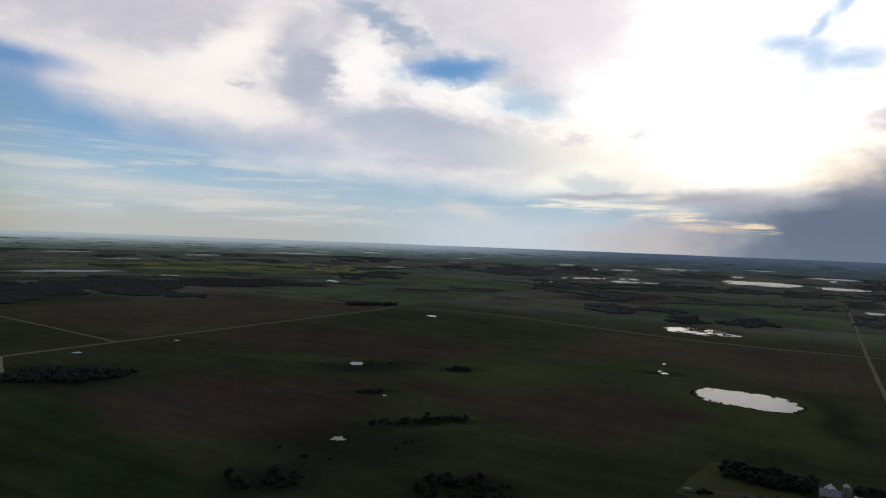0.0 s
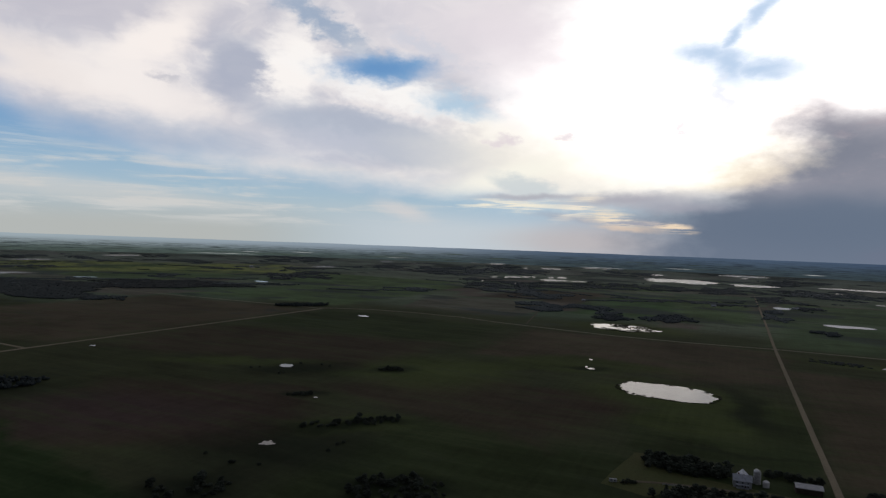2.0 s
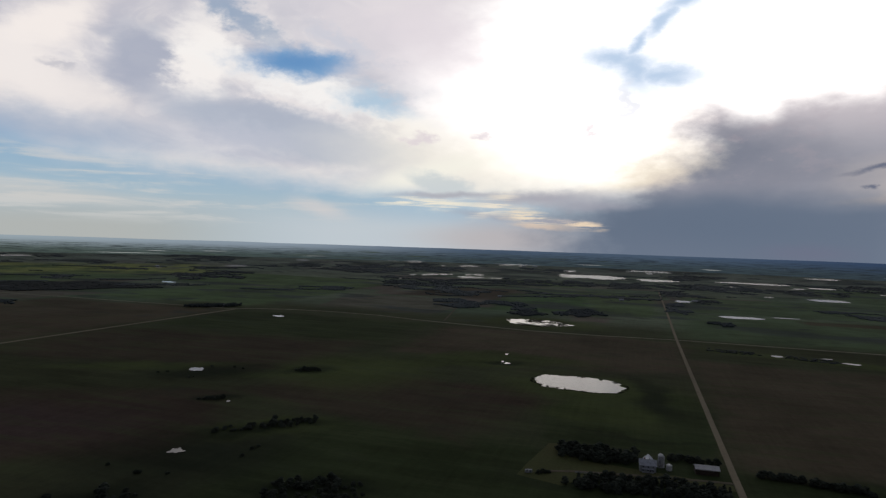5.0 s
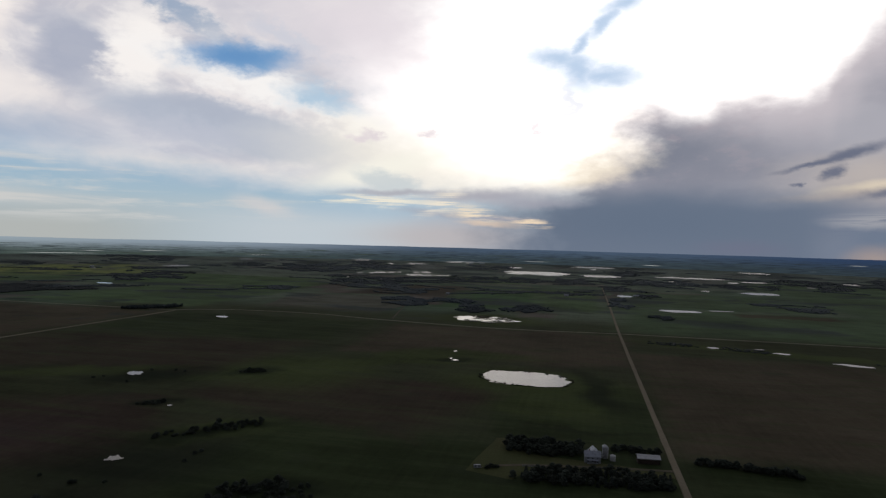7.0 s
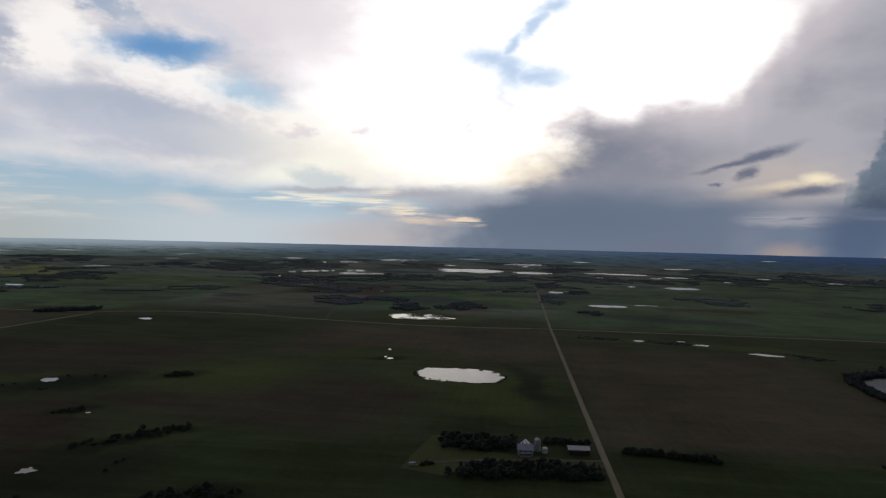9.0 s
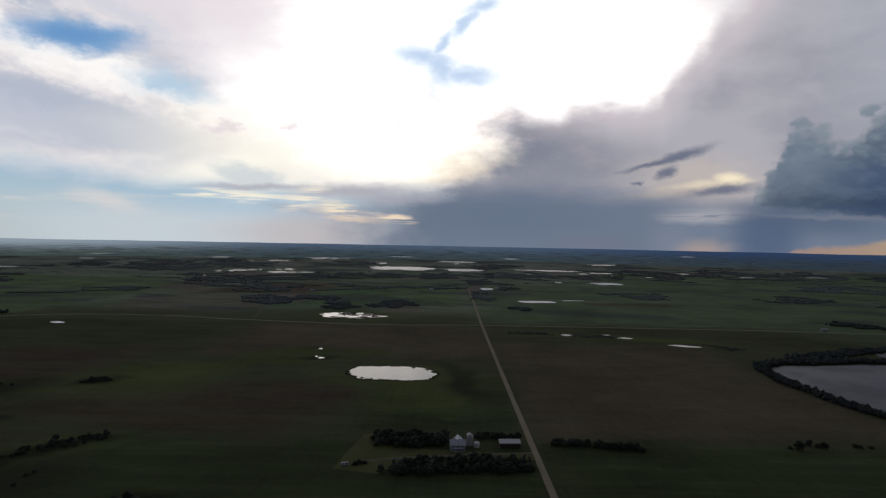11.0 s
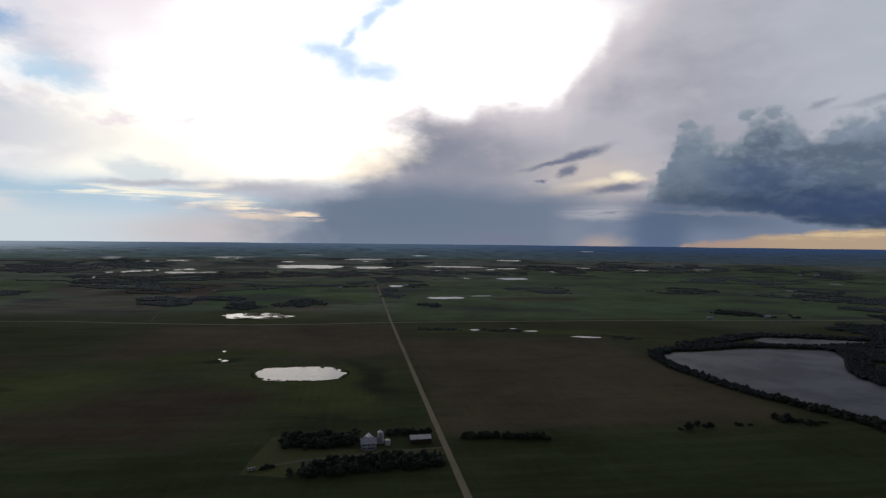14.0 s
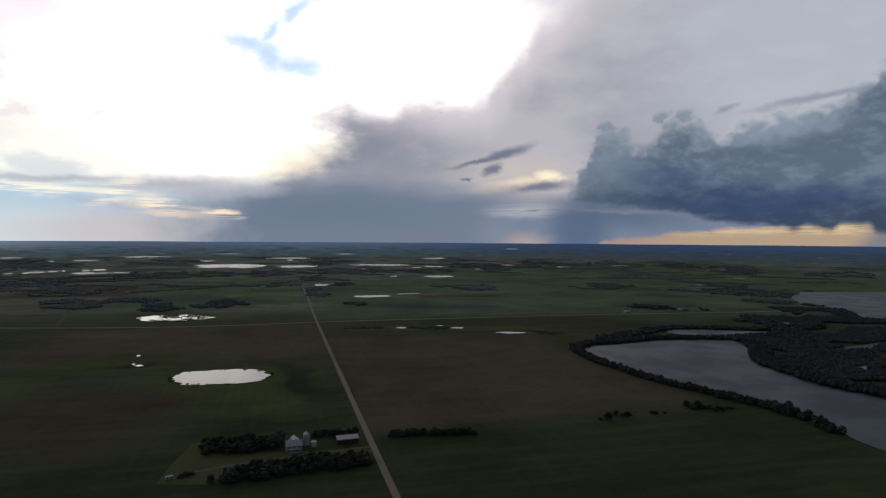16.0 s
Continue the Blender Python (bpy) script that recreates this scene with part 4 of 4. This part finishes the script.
def plank_fence(x, y, turn, length):
    fence = thing("plank_fence", x, y, turn, "low white plank fence by the farm drive", "fence")
    for k in range(int(length / 2.4) + 1):
        part("post", block(k * 2.4, 0, 0.65, 0.16, 0.16, 1.9, 0.02), WHITE, fence)
    for z in (0.5, 0.95, 1.4):
        part("rail", block(length / 2, -0.11, z, length, 0.06, 0.22, 0.01), WHITE, fence)
    return fence


def grain_bin(x, y, radius, high):
    bin_ = thing("grain_bin", x, y, 0, "squat galvanised grain bin with a cone roof", "grain bin")
    part("wall", tube(0, 0, -0.3, high, radius, radius, 24), METAL, bin_)
    part("roof", tube(0, 0, high, high + radius * 0.5, radius * 1.06, 0.3, 24), METAL, bin_)
    for k in range(int(high)):
        part("band", tube(0, 0, 0.5 + k, 0.58 + k, radius + 0.03, radius + 0.03, 24), METAL, bin_)
    return bin_


# the farmstead
field("farm_yard", wavy([(-84, 490), (-70, 580), (-58, 584), (-40, 545), (78, 532), (78, 520), (-30, 512), (-48, 478)], 4, 70, 8), 0.17, LAWN, "pale mown lawn and drive of a farmstead")
farmhouse(14, 541, 4)
silo(24.5, 553, 2.3, 9.8, "tall pale concrete silo with a metal dome")
grain_bin(31, 549, 2.4, 4.2)
machine_shed(60, 553, 4, 18.0, 10.0, 4.6, 6.6)
camper(-77, 498, 20)
plank_fence(-42, 512, 8, 19.2)


def outlying_house(x, y, turn, w, d, label):
    """A plain gabled farm building far out on the plain."""
    house = thing("farm_building", x, y, turn, label, "building")
    wall = part("wall", gable_walls(w, d, 3.6, 6.4), WHITE, house)
    part("roof", gable_roof(w, d, 3.6, 6.4), ROOF, house)
    part("door", block(0, -d / 2 - 0.05, 1.2, 2.4, 0.1, 2.6), BROWN, wall)
    for k in (-0.32, 0.32):
        part("window", block(k * w, -d / 2 - 0.04, 1.9, 1.2, 0.08, 1.1), PANE, wall)
    return house


for x, y, turn, w, d, label in (
    (789, 690, 20, 14, 9, "pale farm building in a woodland clearing"), (-1022, 1376, 40, 14, 8, "pale farm building against a roadside grove"),
    (838, 1380, 2, 14, 6, "long pale farm building beside the section road"), (1000, 1395, 0, 12, 8, "white farm building before a dark grove"),
    (2378, 2936, -20, 22, 12, "white farm building far off on the plain"), (2300, 2960, -40, 18, 10, "pale barn far off on the plain"), (1050, 1099, -40, 10, 7, "white farm building at the edge of lakeside woods"), (-49, 2330, 4, 16, 9, "pale farm building in a grove by the road"), (-461, 2180, 14, 12, 8, "pale farm building before a dark wood"), (-685, 4400, 8, 34, 16, "white farm building far off on the plain"), (-760, 4380, 12, 28, 14, "white farm building far off on the plain"), (-2423, 2716, 40, 18, 12, "white farm building far off on the plain"), (205, 2450, 5, 20, 10, "pale farm building near the end of the road"),
):
    outlying_house(x, y, turn, w, d, label)


# ---- trees ----
def crown_mesh(name, rng, clumps, radius, low, high, mat, pointed=False):
    """Many ragged leaf clumps with sprays of leaves between them."""
    bm = bmesh.new()
    for k in range(clumps):
        s = (k + 0.5) / clumps
        z = low + (high - low) * s
        wide = radius * ((1 - s) ** 0.8 if pointed else math.sin(math.pi * min(0.97, 0.18 + 0.82 * s)) ** 0.6)
        w, q = rng.uniform(0, 2 * math.pi), wide * math.sqrt(rng.uniform(0.05, 1))
        size = rng.uniform(0.22, 0.42) * radius * (0.75 if pointed else 1)
        made = bmesh.ops.create_icosphere(bm, subdivisions=1, radius=size, matrix=Matrix.Translation((q * math.cos(w), q * math.sin(w), z)))
        for v in made["verts"]:
            d = noise.noise_vector(v.co * 1.7 + Vector((k, 0, 0)))
            v.co += d * size * 0.55
            v.co.z -= 0.15 * size
    verts = [v.co.copy() for v in bm.verts]
    for _ in range(clumps * 14):
        p = rng.choice(verts) + Vector((rng.gauss(0, 0.3), rng.gauss(0, 0.3), rng.gauss(0, 0.25)))
        n = Vector((rng.gauss(0, 1), rng.gauss(0, 1), rng.gauss(0, 1))).normalized()
        t = n.orthogonal().normalized() * rng.uniform(0.14, 0.3)
        u = n.cross(t)
        bm.faces.new([bm.verts.new(q) for q in (p - t, p - u * 0.5, p + t, p + u * 0.5)])
    me = bpy.data.meshes.new(name)
    bm.to_mesh(me)
    bm.free()
    me.materials.append(mat)
    return me


def trunk_mesh(rng, high, girth, limbs):
    bm = tube(0, 0, -0.4, high, girth, girth * 0.35, 9)
    for k in range(limbs):
        w, z = rng.uniform(0, 2 * math.pi), high * rng.uniform(0.4, 0.85)
        reach = rng.uniform(0.25, 0.4) * high
        m = Matrix.Translation((0, 0, z)) @ Matrix.Rotation(w, 4, "Z") @ Matrix.Rotation(radians(rng.uniform(38, 62)), 4, "Y") @ Matrix.Translation((0, 0, reach / 2))
        bmesh.ops.create_cone(bm, cap_ends=True, segments=6, radius1=girth * 0.45, radius2=girth * 0.12, depth=reach, matrix=m)
    me = bpy.data.meshes.new("trunk")
    bm.to_mesh(me)
    bm.free()
    me.materials.append(BARK)
    return me


def tree_kind(seed, high, radius, mat, name="tree", pointed=False, clumps=34):
    rng = random.Random(seed)
    ob = new(name)
    trunk = new("trunk", trunk_mesh(rng, high * 0.75, 0.022 * high, 0 if pointed else 5))
    crown = new("crown", crown_mesh("crown", rng, clumps, radius, high * (0.1 if pointed else 0.22), high * 0.95, mat, pointed))
    trunk.parent = crown.parent = ob
    return ob


def shrub_kind(seed, high, radius):
    rng = random.Random(seed)
    ob = new("shrub")
    stems = new("stem", trunk_mesh(rng, high * 0.6, 0.05, 7))
    crown = new("crown", crown_mesh("crown", rng, 16, radius, 0.2, high * 0.9, LEAF))
    stems.parent = crown.parent = ob
    return ob


BROAD = [tree_kind(11 + k, h, r, LEAF) for k, (h, r) in enumerate(((9.5, 3.6), (8.0, 3.3), (11.0, 4.2), (7.0, 3.0)))]
SPRUCE = [tree_kind(31 + k, h, r, NEEDLE, "spruce", True, 40) for k, (h, r) in enumerate(((9.0, 2.3), (7.5, 2.1)))]
SHRUB = [shrub_kind(51 + k, h, r) for k, (h, r) in enumerate(((3.2, 2.2), (2.4, 1.9), (4.2, 2.6)))]
used = set()


def plant(kinds, x, y, rng, label, category, group, big=1.0):
    """The first of a kind is set down itself, the rest are copies."""
    ob = rng.choice(kinds)
    m = pose(x, y, rise(x, y) - 0.05, rng.uniform(-3, 3), rng.uniform(-3, 3), rng.uniform(0, 360))
    if ob.name in used:
        ob = copy_thing(ob, m)
    else:
        used.add(ob.name)
        ob.matrix_basis = m
    s = rng.uniform(0.8, 1.2) * big
    ob.scale = (s * 1.22, s * 1.22, s * rng.uniform(0.78, 1.0))
    return tagged(ob, label, category, group)


def inside(x, y, ring):
    hit = False
    for (x0, y0), (x1, y1) in zip(ring, ring[1:] + ring[:1]):
        if (y0 > y) != (y1 > y) and x < (x1 - x0) * (y - y0) / (y1 - y0) + x0:
            hit = not hit
    return hit


def dry(x, y):
    return not any(x0 < x < x1 and y0 < y < y1 and inside(x, y, ring) for x0, x1, y0, y1, ring in SHORES)


def spots(ring, gap, rng, miss=0.08, clearings=0.0):
    """Uneven planting places inside a ring, clear of water and, if wished, with glades."""
    xs, ys = [p[0] for p in ring], [p[1] for p in ring]
    y, row, found = min(ys), 0, []
    while y < max(ys):
        x = min(xs) + (gap / 2 if row % 2 else 0)
        while x < max(xs):
            px, py = x + rng.uniform(-0.35, 0.35) * gap, y + rng.uniform(-0.35, 0.35) * gap
            glade = clearings and noise.noise(Vector((px * 0.009, py * 0.009, 4.0))) > clearings
            if inside(px, py, ring) and rng.random() > miss and not glade and dry(px, py):
                found.append((px, py))
            x += gap
        y, row = y + gap * 0.87, row + 1
    return found


def strip(points, wide):
    """A ring round a bent line."""
    left, right = [], []
    for i, (x, y) in enumerate(points):
        xa, ya = points[max(0, i - 1)]
        xb, yb = points[min(len(points) - 1, i + 1)]
        d = Vector((xb - xa, yb - ya)).normalized() * wide / 2
        left.append((x - d.y, y + d.x))
        right.append((x + d.y, y - d.x))
    return left + right[::-1]


def grove(ring, gap, seed, kinds, label, category, group, big=1.0, miss=0.08):
    rng = random.Random(seed)
    for x, y in spots(ring, gap, rng, miss):
        plant(kinds, x, y, rng, label, category, group, big)


T, S = "tree", "shrub"
grove([(-50, 480), (-30, 508), (30, 514), (74, 516), (74, 488), (20, 480)], 5.7, 1, BROAD + SPRUCE, "dark leafy windbreak tree beside a farmstead", T, "south windbreak trees", 0.74, 0.03)
grove([(-64, 548), (-60, 580), (4, 580), (7, 556), (-6, 543), (-40, 543)], 6.2, 2, BROAD, "dark leafy tree sheltering a farmhouse", T, "north windbreak trees", 0.78, 0.03)
grove(strip([(30, 578), (74, 572)], 9), 5.5, 3, BROAD, "dark leafy tree behind a machine shed", T, "trees behind the shed", 0.7)
grove(strip([(100, 562), (178, 551)], 9), 3.9, 4, BROAD, "low dark tree in a field windbreak", T, "field windbreak trees", 0.62, 0.02)
grove([(30, 526), (45, 532), (45, 520), (30, 519)], 7, 5, SHRUB, "low shrub by the farm drive", S, "farmyard shrubs")
grove([(-70, 505), (-60, 508), (-60, 500), (-70, 498)], 6, 6, SHRUB, "low shrub on the farm lawn", S, "lawn shrubs")
grove(strip([(484, 658), (494, 626), (510, 573), (524, 530), (517, 498), (506, 470)], 16), 6.1, 7, BROAD, "dark leafy tree on the lake shore", T, "west shore trees", 0.8, 0.04)
grove(blot(521, 552, 13, 26, -20, 70, 0.3), 6.0, 8, BROAD, "dark leafy tree on a bulge of the lake shore", T, "shore bulge trees", 0.82, 0.05)
grove(blot(533, 468, 16, 5, 30, 71, 0.4), 6, 9, SHRUB + BROAD[3:], "leafy tree on a spit in the lake", T, "spit trees", 0.8, 0.2)
for x, y, r, n in ((344, 572, 9, 3), (380, 568, 7, 3), (393, 570, 6, 2), (440, 576, 16, 5), (458, 568, 14, 5), (318, 560, 6, 2)):
    grove(blot(x, y, r, r * 0.5, 0, n, 0.3), 6, int(x), SHRUB + BROAD[3:], "dark bush at the field edge", S, "field edge bushes", 1.1)
grove(blot(-319, 540, 26, 14, 40, 74, 0.4), 6.5, 12, SHRUB + BROAD[3:], "dark willow scrub in a hollow", S, "hollow scrub", 0.9, 0.3)
grove(blot(-355, 506, 24, 9, 40, 75, 0.4), 6.5, 13, SHRUB, "dark willow scrub in a hollow", S, "hollow scrub", 1.1, 0.3)
grove(blot(-342, 329, 26, 18, 40, 76, 0.4), 6.5, 14, SHRUB + BROAD[3:], "dark willow scrub in a hollow", S, "southern scrub", 0.95, 0.35)
grove(blot(-215, 405, 40, 20, 25, 77, 0.4), 6.5, 15, SHRUB + BROAD[3:], "dark willow scrub in a hollow", S, "southern scrub", 0.95, 0.35)
grove(blot(-446, 590, 14, 7, 40, 78, 0.4), 6, 16, SHRUB, "dark willow scrub by a puddle", S, "puddle scrub", 1.1, 0.2)
grove(blot(-430, 772, 18, 10, 40, 79, 0.4), 6, 17, SHRUB, "dark willow scrub by a puddle", S, "puddle scrub", 1.2, 0.2)
for k in range(14):  # scrub ringing the two sedge hollows
    rng = random.Random(900 + k)
    cx, cy, half, deep = ((-350, 430, 58, 52), (-545, 700, 58, 38))[k % 2]
    w = rng.uniform(0, 2 * math.pi)
    u, t = half * math.cos(w) * rng.uniform(0.75, 1), deep * math.sin(w) * rng.uniform(0.75, 1)
    plant(SHRUB, cx + u * 0.75 - t * 0.66, cy + u * 0.66 + t * 0.75, rng, "dark willow scrub ringing a slough", S, "slough scrub", 0.8)


# ---- woods and shelterbelts too many to count ----
ICO = bmesh.new()
bmesh.ops.create_icosphere(ICO, subdivisions=1, radius=1.0)
ICO_V = np.array([v.co[:] for v in ICO.verts])
ICO_F = np.array([[v.index for v in f.verts] for f in ICO.faces])
ICO.free()


def canopy(name, places, mat, label, high=8.0, wide=4.0, seed=0):
    """Ragged tree heads with skirts to the ground, joined into one sheet of woodland."""
    rng = np.random.default_rng(seed)
    verts, faces = [], []
    for i, (x, y) in enumerate(places):
        s, h = wide * rng.uniform(0.7, 1.3), high * rng.uniform(0.65, 1.2)
        lump = 1 + rng.uniform(-0.28, 0.28, (len(ICO_V), 1))
        p = ICO_V * lump * (s, s, h * 0.5)
        p[:, 2] += h * 0.48
        p += (x, y, rise(x, y))
        verts.append(p)
        faces.append(ICO_F + i * len(ICO_V))
    me = mesh_from(name, np.concatenate(verts).tolist(), np.concatenate(faces).tolist(), mat)
    return tagged(new(name, me), label, "woodland", kind="stuff")


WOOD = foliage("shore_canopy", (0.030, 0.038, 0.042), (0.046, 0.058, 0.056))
# far trees, paler and bluer: haze put into the leaf colour
HAZED_WOOD = foliage("hazed_canopy", (0.074, 0.092, 0.104), (0.104, 0.126, 0.128))
rng = random.Random(77)
penins = wavy([(800, 945), (812, 985), (905, 998), (1010, 1080), (1250, 1240), (1420, 1120), (1300, 900), (1000, 700), (760, 300), (706, 440), (696, 565), (683, 602), (673, 641), (684, 689), (691, 753), (717, 800), (776, 868)], 8, 80)
canopy("woodland", spots(penins, 5.6, rng, 0.12, 0.2), WOOD, "dark mixed woodland on the lake peninsula", 6.0, 3.7, 1)
canopy("woodland", spots(strip([(808, 930), (780, 870), (716, 800), (690, 752), (684, 690), (672, 641), (684, 602), (698, 564), (708, 440), (708, 330)], 34), 5.5, rng, 0.04), WOOD, "dense dark trees along the east shore", 7.5, 3.8, 8)
canopy("woodland", spots(strip([(480, 950), (466, 905), (459, 850), (463, 800), (467, 740), (474, 690), (487, 650)], 18), 4.6, rng, 0.04), WOOD, "dense dark trees along the west shore", 6.0, 2.7, 7)
canopy("woodland", spots(strip([(478, 948), (520, 978), (585, 984), (645, 1002), (703, 1003), (795, 976), (830, 990), (900, 995), (990, 1000)], 24), 5.5, rng, 0.06), WOOD, "dark leafy trees along the north shore", 7.0, 3.6, 4)
canopy("woodland", spots(blot(-775, 415, 66, 42, 38, 72, 0.5), 4.6, rng, 0.5), WOOD, "dark grove by a farm track", 5.5, 2.7, 5)
canopy("woodland", spots(blot(-1040, 1376, 66, 22, 52, 73, 0.3), 5.0, rng, 0.1), WOOD, "dark grove beside the gravel road", 7.5, 3.2, 6)
canopy("woodland", spots(strip([(560, 1010), (640, 1050), (730, 1098), (800, 1120), (870, 1094), (1000, 1040), (1090, 1060)], 34), 7, rng, 0.15), WOOD, "strip of dark trees round the back bay", 6.5, 4.4, 2)
GROVES = [  # centre, half length and half depth, heading
    (-1936, 890, 140, 278, 65), (-1954, 1208, 214, 335, 58), (-1848, 1577, 221, 209, 50), (-2705, 3452, 235, 358, 38), (-1890, 2461, 137, 339, 38), (-1959, 3384, 127, 192, 30),
    (-1570, 3413, 179, 256, 25), (-1116, 2128, 99, 116, 28), (-1394, 3860, 188, 365, 20), (-955, 2671, 130, 307, 20), (-3471, 2051, 68, 86, 59), (-3302, 2836, 78, 122, 49),
    (-3057, 2342, 54, 111, 53), (-2834, 2688, 95, 116, 47), (-2184, 2869, 113, 113, 37), (-1657, 1854, 160, 61, 42), (-1524, 1154, 54, 68, 53), (-1198, 2936, 42, 122, 22),
]
GROVES += [
    (-809, 2462, 119, 163, 18), (-624, 2247, 96, 174, 16), (-545, 1864, 51, 167, 16), (-425, 1825, 88, 165, 13), (-291, 1693, 43, 67, 10), (-820, 2891, 270, 231, 16),
    (-1459, 3587, 107, 367, 22), (-1565, 3354, 102, 263, 25), (-1226, 3749, 175, 261, 18), (-327, 3203, 293, 270, 6), (110, 3347, 179, 191, -2), (-609, 4100, 176, 200, 8),
    (335, 4032, 144, 241, -5), (-131, 1802, 44, 106, 4), (-189, 1736, 23, 61, 6), (-36, 2464, 50, 181, 1), (61, 2580, 30, 147, -1), (154, 2862, 47, 203, -3),
]
GROVES += [
    (126, 2128, 33, 201, -3), (249, 2545, 34, 205, -6), (800, 3272, 158, 162, -14), (203, 1716, 34, 66, -7), (433, 3315, 149, 318, -7), (1217, 3550, 145, 349, -19),
    (1592, 3682, 180, 338, -23), (1890, 3464, 190, 422, -29), (1230, 2192, 98, 168, -29), (1773, 2636, 181, 233, -34), (2353, 3311, 112, 323, -35), (1607, 1979, 107, 303, -39),
    (1620, 1756, 115, 152, -43), (1724, 1769, 39, 237, -44), (1008, 1460, 79, 67, -35), (1088, 1184, 74, 126, -43), (1359, 1302, 87, 181, -46), (1174, 1072, 93, 128, -48),
]
GROVES += [(1405, 1551, 79, 68, -42), (706, 2238, 96, 138, -18), (2452, 3004, 139, 305, -39), (2738, 2534, 121, 315, -47)]
for k, (x, y, half, deep, turn) in enumerate(GROVES):
    far = math.hypot(x, y)
    gap = max(5.6, far / 270)
    ring = blot(x, y, half * 1.1, deep * (1.0 if k < 3 else 0.8), turn, 82 + k, 0.75)
    canopy("woodland", spots(ring, gap, rng, 0.12 if k < 3 else 0.34, 0.0 if k < 3 else 0.16), WOOD if k < 3 or x > 900 and far < 2000 else HAZED_WOOD, "dark clump of trees on the plain", 4.6 if far < 2000 else 3.6, gap * (0.95 if k < 3 else 0.7), 10 + k)

canopy("scrub", spots(strip([(130, 1262), (250, 1244), (400, 1190), (530, 1096)], 36), 5.0, rng, 0.55, 0.05), WOOD, "low dark willow scrub along a chain of puddles", 1.8, 3.4, 50)
belts = []
rng = random.Random(5)
for k in range(150):
    turn, r = radians(rng.uniform(-78, 62)), 2250 + 2500 * rng.random() ** 0.8
    x, y = r * math.sin(turn), r * math.cos(turn)
    length = rng.choice((50, 110, 180, 300)) * rng.uniform(0.6, 1.3)
    heading = -turn + radians(rng.uniform(-25, 25)) if rng.random() < 0.8 else rng.uniform(0, 3)
    deep = rng.choice((8, 14, 30, 55))
    for j in range(int(length * deep ** 0.5 / 11)):
        u, q = rng.uniform(-0.5, 0.5) * length, rng.gauss(0, deep * 0.4)
        px, py = x + u * math.cos(heading) - q * math.sin(heading), y + u * math.sin(heading) + q * math.cos(heading)
        if math.hypot(px, py) < 4500 and dry(px, py):
            belts.append((px, py))
canopy("shelterbelts", belts, HAZED_WOOD, "distant shelterbelts and groves across the prairie", 3.4, 7.4, 40)

# reeds breaking up the shallow slough and its rim
SEDGE_TALL = foliage("reed", (0.036, 0.040, 0.020), (0.060, 0.062, 0.032))
rng = random.Random(8)
reeds = []
for k in range(38):
    cx, cy = -229 + rng.uniform(-26, 74), 1492 + rng.uniform(-62, 62)
    for j in range(rng.randint(8, 30)):
        reeds.append((cx + rng.gauss(0, 7), cy + rng.gauss(0, 7)))
for k in range(70):  # ragged rim of the long pond
    w = rng.uniform(0, 2 * math.pi)
    u, t = 63 * math.copysign(abs(math.cos(w)) ** 0.82, math.cos(w)), 44 * math.copysign(abs(math.sin(w)) ** 0.82, math.sin(w))
    reeds.append((-69 + u * 0.974 + t * 0.225 + rng.gauss(0, 1.2), 852 - u * 0.225 + t * 0.974 + rng.gauss(0, 1.2)))
canopy("reeds", reeds, SEDGE_TALL, "dark reed beds standing in a slough", 1.3, 1.9, 60)
